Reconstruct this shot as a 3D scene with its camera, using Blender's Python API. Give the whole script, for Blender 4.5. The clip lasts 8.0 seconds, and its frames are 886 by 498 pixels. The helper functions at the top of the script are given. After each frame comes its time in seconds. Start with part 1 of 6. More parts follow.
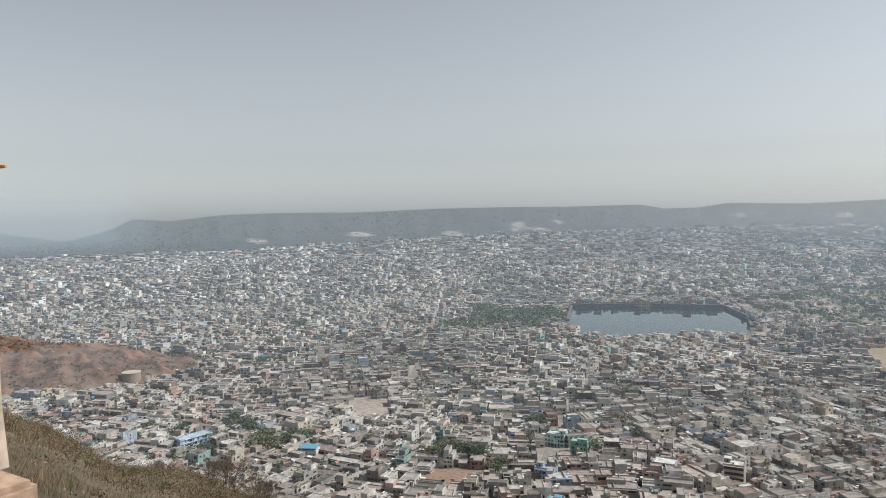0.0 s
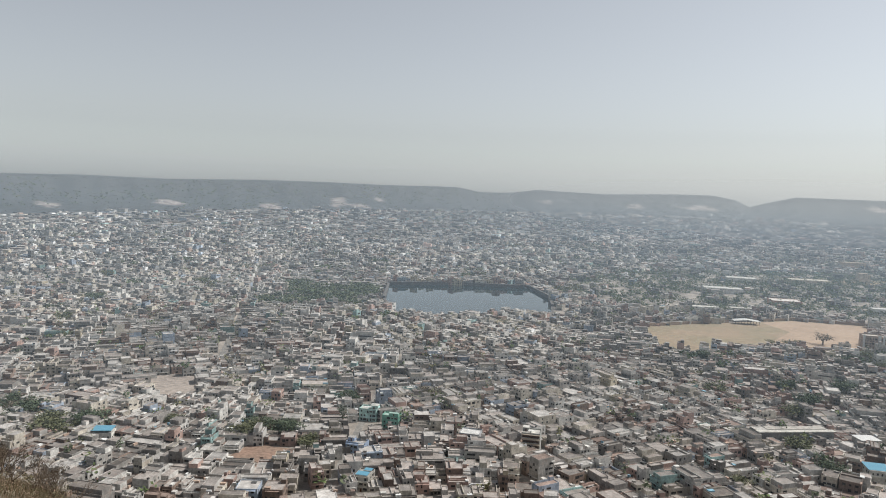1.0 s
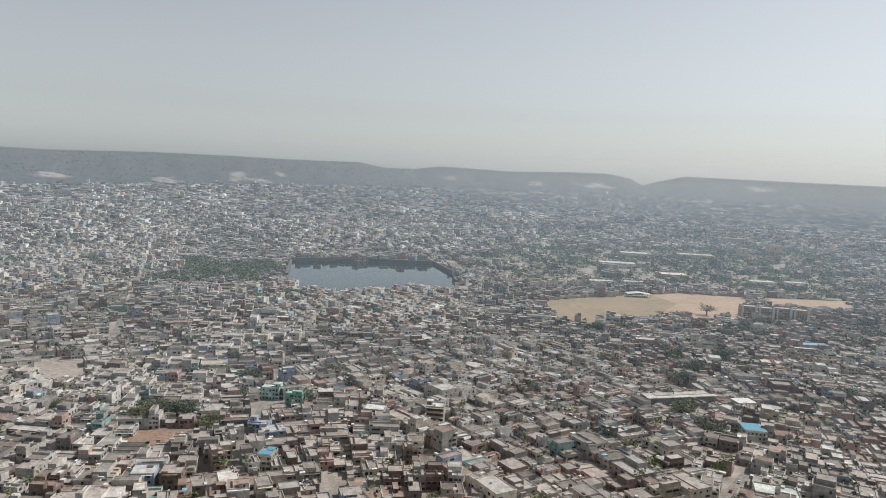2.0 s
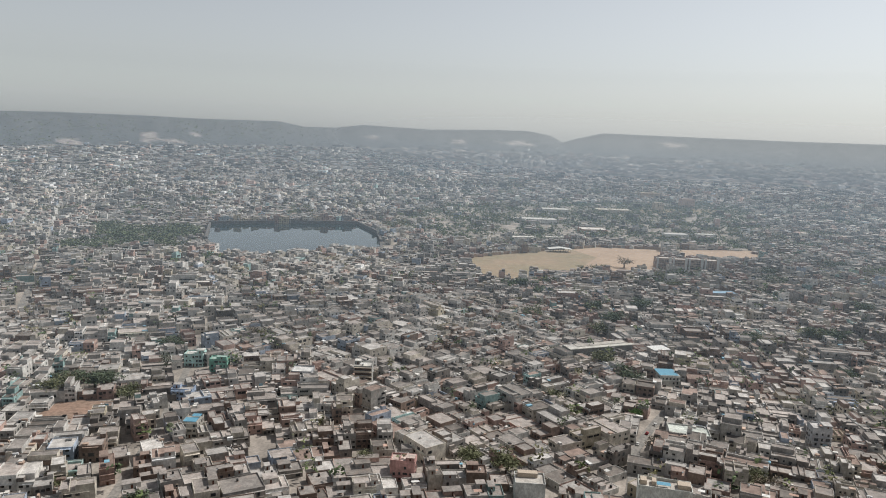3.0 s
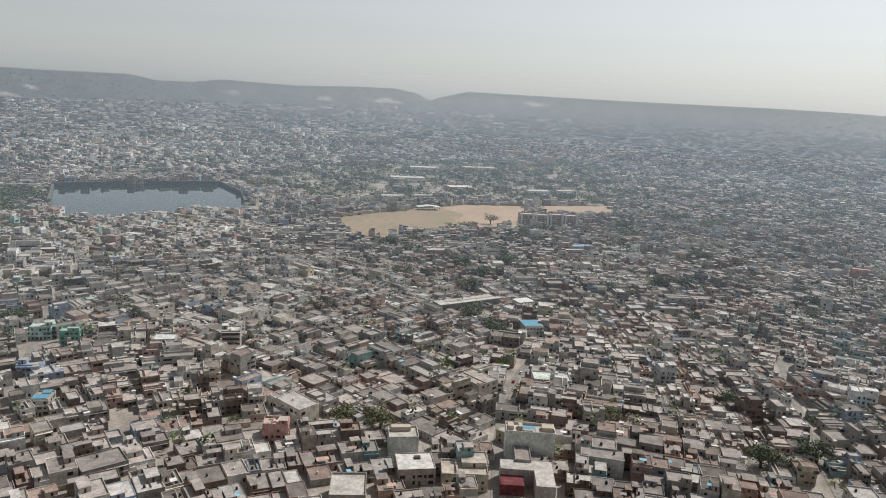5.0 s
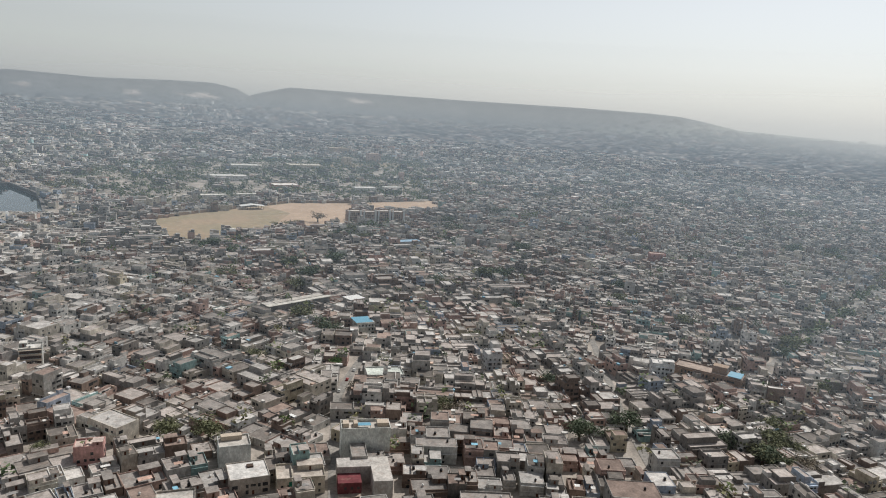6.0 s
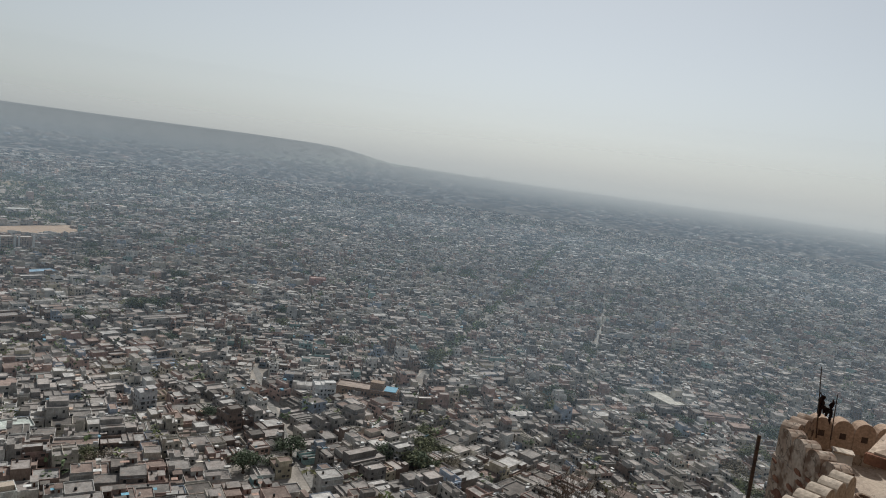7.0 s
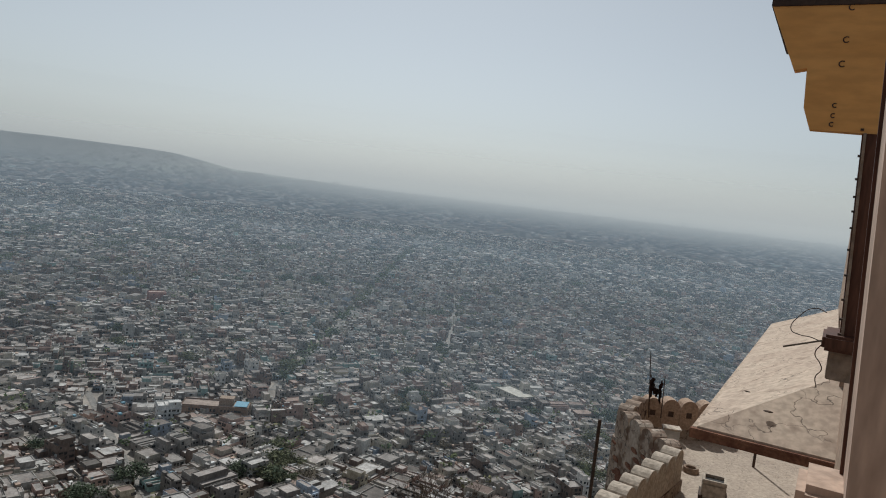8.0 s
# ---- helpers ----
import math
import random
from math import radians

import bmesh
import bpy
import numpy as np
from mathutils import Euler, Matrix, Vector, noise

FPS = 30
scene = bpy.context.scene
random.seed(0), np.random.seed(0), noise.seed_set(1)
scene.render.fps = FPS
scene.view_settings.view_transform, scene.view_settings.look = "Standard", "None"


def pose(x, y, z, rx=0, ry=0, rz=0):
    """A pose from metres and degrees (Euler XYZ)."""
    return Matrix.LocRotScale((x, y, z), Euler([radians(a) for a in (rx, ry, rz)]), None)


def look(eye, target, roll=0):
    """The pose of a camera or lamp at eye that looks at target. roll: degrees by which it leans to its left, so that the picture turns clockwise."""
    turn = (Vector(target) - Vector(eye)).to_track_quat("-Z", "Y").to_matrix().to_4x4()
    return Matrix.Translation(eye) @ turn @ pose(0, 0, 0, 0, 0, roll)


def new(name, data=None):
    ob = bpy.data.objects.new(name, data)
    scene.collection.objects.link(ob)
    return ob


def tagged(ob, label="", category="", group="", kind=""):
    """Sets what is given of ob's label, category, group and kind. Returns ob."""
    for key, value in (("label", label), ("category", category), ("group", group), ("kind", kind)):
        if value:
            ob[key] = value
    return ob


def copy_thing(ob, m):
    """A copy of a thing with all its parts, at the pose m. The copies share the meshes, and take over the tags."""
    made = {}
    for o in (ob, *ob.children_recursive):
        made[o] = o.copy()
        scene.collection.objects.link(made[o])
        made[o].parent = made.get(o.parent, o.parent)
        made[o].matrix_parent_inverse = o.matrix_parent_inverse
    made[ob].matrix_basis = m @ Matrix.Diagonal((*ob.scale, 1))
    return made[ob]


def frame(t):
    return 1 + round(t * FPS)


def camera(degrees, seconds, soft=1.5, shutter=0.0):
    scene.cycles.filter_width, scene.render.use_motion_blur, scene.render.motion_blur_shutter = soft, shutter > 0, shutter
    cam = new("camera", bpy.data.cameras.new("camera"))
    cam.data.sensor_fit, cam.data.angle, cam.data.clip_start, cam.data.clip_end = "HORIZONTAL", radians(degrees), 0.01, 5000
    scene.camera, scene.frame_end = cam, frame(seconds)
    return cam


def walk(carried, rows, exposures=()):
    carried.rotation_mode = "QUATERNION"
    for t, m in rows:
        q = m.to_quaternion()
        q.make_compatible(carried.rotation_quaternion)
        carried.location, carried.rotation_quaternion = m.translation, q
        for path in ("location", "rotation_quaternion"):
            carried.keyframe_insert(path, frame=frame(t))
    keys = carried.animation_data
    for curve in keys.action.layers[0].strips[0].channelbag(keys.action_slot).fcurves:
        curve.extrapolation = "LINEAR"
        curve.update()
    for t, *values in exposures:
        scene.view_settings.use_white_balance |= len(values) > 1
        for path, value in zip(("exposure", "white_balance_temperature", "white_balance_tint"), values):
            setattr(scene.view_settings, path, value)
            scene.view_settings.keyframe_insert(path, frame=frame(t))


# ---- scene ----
# The camera stands on a fort balcony, 180 m above the plain, and turns.
cam = camera(64.0, 8.0, soft=1.05)
EYE = Vector((0, 0, 180))
# seconds, heading clockwise from +y, tilt, roll
TURNS = [
    (0.0, -31.305, -2.868, -0.912), (0.5, -25.434, -4.152, 0.765), (1.0, -16.731, -4.590, 2.211),
    (1.5, -11.608, -5.669, 3.691), (1.7, -10.570, -5.908, 3.358), (2.8, -3.819, -8.178, 2.525),
    (3.0, -2.631, -9.197, 2.435), (3.5, 0.000, -10.590, 1.874), (4.0, 2.034, -12.033, 1.701),
    (4.2, 3.115, -12.576, 2.284), (5.3, 10.856, -11.795, 3.589), (5.5, 13.184, -11.880, 3.967), (6.0, 22.248, -11.390, 3.985),
    (6.5, 32.886, -10.245, 6.569), (7.0, 49.083, -6.633, 7.381), (7.5, 55.220, -5.725, 7.526),
    (8.0, 61.056, -4.800, 6.547),
]


def aim(az, tilt, roll):
    a, e = radians(az), radians(tilt)
    way = Vector((math.sin(a) * math.cos(e), math.cos(a) * math.cos(e), math.sin(e)))
    return look(EYE, EYE + way, roll)


walk(cam, [(t, aim(a, e, r)) for t, a, e, r in TURNS],
     exposures=[(0.0, 0.12, 6430, 8.7), (3.5, 0.0, 6500, 9.2), (5.5, 0.0, 6500, 9.2), (6.5, -0.08, 6450, 8.6), (7.0, -0.37, 6300, 7), (8.0, -0.47, 6120, 5.5)])

# ---- world and sun ----
SUN_AZ, SUN_EL = 57.0, 50.0
world = bpy.data.worlds.new("world")
scene.world = world
world.use_nodes = True
wn, wl = world.node_tree.nodes, world.node_tree.links
sky = wn.new("ShaderNodeTexSky")
sky.sky_type = "NISHITA"
sky.sun_disc = False
sky.sun_elevation, sky.sun_rotation = radians(SUN_EL), radians(SUN_AZ)
sky.air_density, sky.dust_density, sky.ozone_density = 1.0, 1.0, 1.0
dusty = wn.new("ShaderNodeHueSaturation")
dusty.inputs["Saturation"].default_value = 0.32
wl.new(sky.outputs["Color"], dusty.inputs["Color"])
wl.new(dusty.outputs["Color"], wn["Background"].inputs["Color"])
wn["Background"].inputs["Strength"].default_value = 0.10

sun = new("sun", bpy.data.lights.new("sun", "SUN"))
sun.data.energy, sun.data.angle, sun.data.color = 4.4, radians(1.5), (1.0, 0.965, 0.92)
_a, _e = radians(SUN_AZ), radians(SUN_EL)
sun.matrix_world = look((0, 0, 0), (-math.sin(_a) * math.cos(_e), -math.cos(_a) * math.cos(_e), -math.sin(_e)))


# ---- materials ----
def material(name, rough=0.9, metal=0.0):
    m = bpy.data.materials.new(name)
    m.use_nodes = True
    bsdf = m.node_tree.nodes["Principled BSDF"]
    bsdf.inputs["Roughness"].default_value = rough
    bsdf.inputs["Metallic"].default_value = metal
    bsdf.inputs["Specular IOR Level"].default_value = 0.25
    return m, m.node_tree.nodes, m.node_tree.links, bsdf


def mix(nodes, links, a, b, fac, kind="MIX"):
    n = nodes.new("ShaderNodeMix")
    n.data_type, n.blend_type = "RGBA", kind
    for sock, v in ((n.inputs[6], a), (n.inputs[7], b), (n.inputs[0], fac)):
        if isinstance(v, bpy.types.NodeSocket):
            links.new(v, sock)
        else:
            sock.default_value = (*v, 1) if isinstance(v, tuple) else v
    return n.outputs[2]


def grain(nodes, links, scale, lo, hi, stretch=(1, 1, 1), detail=4, a=0.35, b=0.65):
    """A noise in world metres, mapped to lo..hi."""
    geo = nodes.new("ShaderNodeNewGeometry")
    mp = nodes.new("ShaderNodeMapping")
    mp.inputs["Scale"].default_value = stretch
    tex = nodes.new("ShaderNodeTexNoise")
    tex.inputs["Scale"].default_value, tex.inputs["Detail"].default_value = scale, detail
    rng = nodes.new("ShaderNodeMapRange")
    for k, v in zip(("From Min", "From Max", "To Min", "To Max"), (a, b, lo, hi)):
        rng.inputs[k].default_value = v
    links.new(geo.outputs["Position"], mp.inputs["Vector"])
    links.new(mp.outputs["Vector"], tex.inputs["Vector"])
    links.new(tex.outputs["Fac"], rng.inputs["Value"])
    return rng.outputs["Result"]


def bump(nodes, links, bsdf, height, strength=0.3, dist=0.05):
    n = nodes.new("ShaderNodeBump")
    n.inputs["Strength"].default_value, n.inputs["Distance"].default_value = strength, dist
    links.new(height, n.inputs["Height"])
    links.new(n.outputs["Normal"], bsdf.inputs["Normal"])


def plain(name, c1, c2, scale=0.5, rough=0.9, metal=0.0, fine=6.0, relief=0.3, dist=0.05, stretch=(1, 1, 1), dull=0.72):
    """Two colours blended at a coarse scale, darkened by a fine grain, with relief."""
    m, n, l, b = material(name, rough, metal)
    base = mix(n, l, c1, c2, grain(n, l, scale, 0, 1, stretch))
    g = grain(n, l, scale * fine, dull, 1 + (1 - dull) * 0.5, stretch)
    l.new(mix(n, l, base, g, 1.0, "MULTIPLY"), b.inputs["Base Color"])
    bump(n, l, b, g, relief, dist)
    return m


def tinted(name, rough=0.9, coarse=0.25, fine=2.2, lo=0.72, hi=1.12):
    """The mesh's own colour, with grime at two scales and rain streaks."""
    m, n, l, b = material(name, rough)
    at = n.new("ShaderNodeAttribute")
    at.attribute_name = "tint"
    c = mix(n, l, at.outputs["Color"], grain(n, l, coarse, lo, hi), 1.0, "MULTIPLY")
    c = mix(n, l, c, grain(n, l, fine, 0.82, 1.14, (1, 1, 0.25)), 1.0, "MULTIPLY")
    l.new(c, b.inputs["Base Color"])
    return m


def plastered(name):
    """The mesh's own colour under patches of damp, soot and repairs, rain streaks on upright faces, and fine grit."""
    m, n, l, b = material(name, 0.92)
    at = n.new("ShaderNodeAttribute")
    at.attribute_name = "tint"
    c = mix(n, l, at.outputs["Color"], grain(n, l, 0.22, 0.74, 1.16, detail=3), 1.0, "MULTIPLY")
    c = mix(n, l, c, grain(n, l, 0.9, 0.8, 1.12, (1, 1, 0.6), 5), 1.0, "MULTIPLY")
    c = mix(n, l, c, grain(n, l, 4.5, 0.84, 1.12, (1, 1, 0.2)), 1.0, "MULTIPLY")
    c = mix(n, l, c, (0.30, 0.21, 0.165), grain(n, l, 0.34, 0.0, 0.28, a=0.55, b=0.68, detail=5))
    l.new(c, b.inputs["Base Color"])
    return m


M_CITY = plastered("weathered_plaster")
M_GROUND = tinted("dusty_earth", coarse=0.05, fine=0.6, lo=0.65, hi=1.2)
M_LEAF = tinted("foliage", rough=1.0, coarse=0.3, fine=1.5, lo=0.75, hi=1.25)
M_WINDOW = plain("window_glass_dark", (0.03, 0.035, 0.04), (0.06, 0.06, 0.06), 0.3, 0.25)
M_GLASS = plain("dark_lamp_glass", (0.02, 0.02, 0.02), (0.04, 0.035, 0.03), 2.0, 0.5)
M_TANK = plain("black_plastic", (0.015, 0.015, 0.017), (0.03, 0.03, 0.03), 0.8, 0.45)
M_BARK = plain("bark", (0.09, 0.065, 0.045), (0.15, 0.115, 0.085), 3, 0.95)
M_SAND = plain("trampled_earth", (0.30, 0.225, 0.155), (0.235, 0.20, 0.13), 0.012, 0.95, fine=9, relief=0.0, dull=0.85)
M_TRACK = plain("pale_trodden_sand", (0.40, 0.30, 0.22), (0.34, 0.25, 0.18), 0.02, 0.95, fine=7, relief=0.0, dull=0.85)
M_REDEARTH = plain("red_earth", (0.27, 0.18, 0.135), (0.23, 0.165, 0.125), 0.05, 0.95, fine=8, relief=0.0)
M_PATH = plain("bare_sand", (0.344, 0.295, 0.254), (0.295, 0.254, 0.221), 0.03, 0.95, fine=8, relief=0.1)
M_ROAD = plain("worn_asphalt", (0.18, 0.172, 0.16), (0.262, 0.242, 0.217), 0.1, 0.9)
M_STONE = plain("sandstone_plaster", (0.426, 0.303, 0.221), (0.353, 0.246, 0.176), 2.2, 0.92, fine=6, relief=0.35, dist=0.01)
M_PALE = plain("lime_plaster", (0.49, 0.415, 0.335), (0.41, 0.34, 0.27), 1.5, 0.92, fine=7, relief=0.4, dist=0.015)


def cracked(name, c1, c2, cell, gap, dirt=0.35, start=0.57):
    """Old plaster: dark branching cracks and dirty patches."""
    m, n, l, b = material(name, 0.92)
    base = mix(n, l, c1, c2, grain(n, l, 1.1, 0, 1))
    base = mix(n, l, base, grain(n, l, 9.0, 0.82, 1.12), 1.0, "MULTIPLY")
    geo, wob, add = n.new("ShaderNodeNewGeometry"), n.new("ShaderNodeTexNoise"), n.new("ShaderNodeVectorMath")
    wob.inputs["Scale"].default_value, wob.inputs["Detail"].default_value = 2.2, 3
    add.operation = "MULTIPLY_ADD"
    add.inputs[1].default_value = (0.9, 0.9, 0.9)
    l.new(geo.outputs["Position"], wob.inputs["Vector"])
    l.new(wob.outputs["Color"], add.inputs[0])
    l.new(geo.outputs["Position"], add.inputs[2])
    vor, rng = n.new("ShaderNodeTexVoronoi"), n.new("ShaderNodeMapRange")
    vor.feature = "DISTANCE_TO_EDGE"
    vor.inputs["Scale"].default_value = cell
    l.new(add.outputs[0], vor.inputs["Vector"])
    l.new(vor.outputs["Distance"], rng.inputs["Value"])
    for k, v in zip(("From Min", "From Max", "To Min", "To Max"), (gap * 0.3, gap, 0.35, 1.0)):
        rng.inputs[k].default_value = v
    some = n.new("ShaderNodeMath")
    some.operation = "MAXIMUM"
    l.new(rng.outputs["Result"], some.inputs[0])
    l.new(grain(n, l, 0.9, 0.0, 1.2, a=0.42, b=0.66), some.inputs[1])
    some.use_clamp = True
    c = mix(n, l, base, some.outputs[0], 1.0, "MULTIPLY")
    c = mix(n, l, c, (0.15, 0.095, 0.065), grain(n, l, 2.6, 0.0, dirt, a=start, b=start + 0.13, detail=6))
    l.new(c, b.inputs["Base Color"])
    bump(n, l, b, some.outputs[0], 0.5, 0.01)
    return m


M_CRACKED = cracked("cracked_lime_plaster", (0.508, 0.405, 0.315), (0.435, 0.335, 0.26), 1.15, 0.013, 0.4, 0.57)
M_TERRACE = cracked("worn_lime_floor", (0.44, 0.36, 0.285), (0.37, 0.30, 0.24), 2.4, 0.012, 0.3, 0.60)
M_RUIN = cracked("fallen_plaster_masonry", (0.426, 0.353, 0.287), (0.31, 0.23, 0.175), 1.8, 0.05, 1.0, 0.49)
M_JAMB = plain("pink_tan_plaster", (0.53, 0.385, 0.295), (0.40, 0.28, 0.21), 2.4, 0.92, fine=7, relief=0.5, dist=0.008, stretch=(1, 1, 0.2), dull=0.75)
M_RUBBLE = plain("rubble_masonry", (0.246, 0.164, 0.115), (0.369, 0.295, 0.23), 1.6, 0.95, fine=5, relief=0.8, dist=0.06)
M_OCHRE = plain("ochre_limewash", (0.72, 0.37, 0.125), (0.64, 0.315, 0.10), 1.6, 0.85, fine=6, relief=0.1, dist=0.004, stretch=(1, 0.4, 1.4), dull=0.9)
M_WOOD = plain("dark_stained_wood", (0.06, 0.022, 0.014), (0.12, 0.05, 0.03), 3.0, 0.6, fine=9, stretch=(1, 1, 0.15), relief=0.3, dist=0.004)
M_IRON = plain("rusty_iron", (0.05, 0.04, 0.035), (0.10, 0.06, 0.04), 4, 0.7, 0.3)
M_EDGE = plain("red_brown_brick_edge", (0.13, 0.055, 0.035), (0.24, 0.12, 0.075), 3.0, 0.95, relief=0.6, dist=0.02)
M_DARK = plain("dark_stone_and_openings", (0.055, 0.035, 0.028), (0.09, 0.06, 0.045), 2, 0.9)
M_GREENNET = plain("green_shade_net", (0.01, 0.17, 0.10), (0.015, 0.12, 0.08), 1.0, 0.9)
M_BLUE = plain("blue_sheet_roof", (0.10, 0.26, 0.37), (0.13, 0.31, 0.40), 0.7, 0.55)
M_WHITE = plain("white_sheet_roof", (0.64, 0.631, 0.607), (0.541, 0.533, 0.508), 0.5, 0.6)
M_BANK = plain("embankment_stone", (0.10, 0.10, 0.10), (0.17, 0.15, 0.135), 0.3, 0.95)
M_CLOTH = plain("dark_red_cloth", (0.07, 0.03, 0.025), (0.04, 0.025, 0.02), 4, 0.95)

M_WATER, _n, _l, _b = material("lake_water", 0.02)
_b.inputs["Base Color"].default_value = (0.018, 0.032, 0.036, 1)
_b.inputs["Specular IOR Level"].default_value = 0.5
bump(_n, _l, _b, grain(_n, _l, 0.15, 0, 1, (1, 1, 1)), 0.02, 0.1)


# ---- building blocks ----
def mesh_of(name, verts, quads, tints=None, mat=None):
    """A mesh of quads from arrays; tints: a colour for each quad."""
    verts, quads = np.asarray(verts, np.float32).reshape(-1, 3), np.asarray(quads, np.int32).reshape(-1, 4)
    me = bpy.data.meshes.new(name)
    me.vertices.add(len(verts))
    me.vertices.foreach_set("co", verts.ravel())
    me.loops.add(quads.size)
    me.loops.foreach_set("vertex_index", quads.ravel())
    me.polygons.add(len(quads))
    me.polygons.foreach_set("loop_start", np.arange(0, quads.size, 4, dtype=np.int32))
    me.polygons.foreach_set("use_smooth", np.zeros(len(quads), bool))
    if tints is not None:
        tints = np.asarray(tints, np.float32).reshape(-1, 3)
        full = np.ones((len(tints), 4), np.float32)
        full[:, :3] = tints
        me.attributes.new("tint", "FLOAT_COLOR", "FACE" if len(tints) == len(quads) else "POINT").data.foreach_set("color", full.ravel())
    if mat:
        me.materials.append(mat)
    me.update(calc_edges=True)
    return me


def part(name, data, parent=None, mat=None, label="", place=None):
    """One mesh object (from a mesh or a bmesh) under a thing or a part."""
    if isinstance(data, bmesh.types.BMesh):
        me = bpy.data.meshes.new(name)
        data.to_mesh(me)
        data.free()
        if mat:
            me.materials.append(mat)
        data = me
    ob = new(name, data)
    if parent:
        ob.parent = parent
    if place is not None:
        ob.matrix_basis = place
    return tagged(ob, label) if label else ob


def thing(name, label, category, place=None, group="", kind=""):
    ob = tagged(new(name), label, category, group, kind)
    if place is not None:
        ob.matrix_basis = place
    return ob


def add_box(bm, lo, hi, bevel=0.0):
    lo, hi = Vector(lo), Vector(hi)
    r = bmesh.ops.create_cube(bm, size=1.0, matrix=Matrix.Translation((lo + hi) / 2) @ Matrix.Diagonal((*(hi - lo), 1)))
    if bevel:
        es = {e for v in r["verts"] for e in v.link_edges}
        bmesh.ops.bevel(bm, geom=list(es), offset=bevel, segments=2, affect="EDGES")
    return bm


def box(lo, hi, bevel=0.0):
    return add_box(bmesh.new(), lo, hi, bevel)


def add_tube(bm, a, b, r0, r1, n=8):
    a, b = Vector(a), Vector(b)
    d = b - a
    m = Matrix.Translation((a + b) / 2) @ d.to_track_quat("Z", "Y").to_matrix().to_4x4()
    bmesh.ops.create_cone(bm, cap_ends=True, segments=n, radius1=r0, radius2=r1, depth=d.length, matrix=m)
    return bm


def prism(points, lo, hi, axis="z"):
    """A polygon drawn out from lo to hi along an axis."""
    bm = bmesh.new()

    def at(p, h):
        return (p[0], p[1], h) if axis == "z" else (p[0], h, p[1]) if axis == "y" else (h, p[0], p[1])
    a = [bm.verts.new(at(p, lo)) for p in points]
    b = [bm.verts.new(at(p, hi)) for p in points]
    bm.faces.new(a)
    bm.faces.new(b)
    k = len(points)
    for i in range(k):
        bm.faces.new((a[i], a[(i + 1) % k], b[(i + 1) % k], b[i]))
    bmesh.ops.recalc_face_normals(bm, faces=bm.faces)
    return bm


def inside(x, y, poly):
    """Which of the points (x, y) lie in a polygon."""
    x, y = np.asarray(x), np.asarray(y)
    res = np.zeros(x.shape, bool)
    for (x0, y0), (x1, y1) in zip(poly, poly[1:] + poly[:1]):
        if y0 != y1:
            res ^= ((y0 > y) != (y1 > y)) & (x < (x1 - x0) * (y - y0) / (y1 - y0) + x0)
    return res


def off_line(x, y, line):
    """Distance of points from a polyline."""
    best = np.full(np.shape(x), 1e9)
    for (x0, y0), (x1, y1) in zip(line, line[1:]):
        dx, dy = x1 - x0, y1 - y0
        t = np.clip(((x - x0) * dx + (y - y0) * dy) / (dx * dx + dy * dy), 0, 1)
        best = np.minimum(best, np.hypot(x - x0 - t * dx, y - y0 - t * dy))
    return best


# ---- the lie of the land ----
# heading, height of the skyline in degrees
RIDGE = [(-100, -0.9), (-63.4, -0.9), (-59.3, -1.6), (-56.2, -0.75), (-54.9, -0.05), (-52.4, -0.26), (-48.6, 0.14), (-44, 0.25),
         (-37.9, 0.19), (-31.5, 0.40), (-26, 0.43), (-21.7, 0.38), (-15.8, 0.45), (-14.0, 0.11), (-11.6, 0.14), (-9.4, 0.45), (-4.1, 0.31),
         (1, 0.5), (3.8, 0.52), (5.5, 0.22), (6.5, -0.26), (7.4, 0.05), (9.5, 0.58), (15, 0.55), (22, 0.52), (32, 0.56), (37.4, 0.5),
         (39.7, 0.4), (41.4, 0.14), (44, -0.33), (50, -0.5), (57, -0.62), (66, -0.7), (90, -0.8), (130, -0.8)]
# heading, height in degrees at which the plain ends and the hills begin
FOOT = [(-100, -2.7), (-47, -2.7), (-31, -1.95), (-15, -1.5), (0, -1.3), (30, -1.25), (44, -1.15), (130, -1.15)]
# heading, fall of the fort's own hillside in degrees
SHOULDER = [(-180, 10), (-90, 11), (-63.7, 12.3), (-60.7, 13.9), (-56.8, 17.2), (-53.7, 17.8), (-50.8, 18.6), (-47.7, 20.2), (-45.5, 21.2),
            (-42, 26), (-33, 38), (45, 38), (55, 33), (72, 25), (90, 17), (130, 12), (180, 10)]
ROCK_HILL = (-880, 420)
PLAIN = 2500, -4.118, 0.001574  # where the plain begins to rise, seen at, degrees for each metre


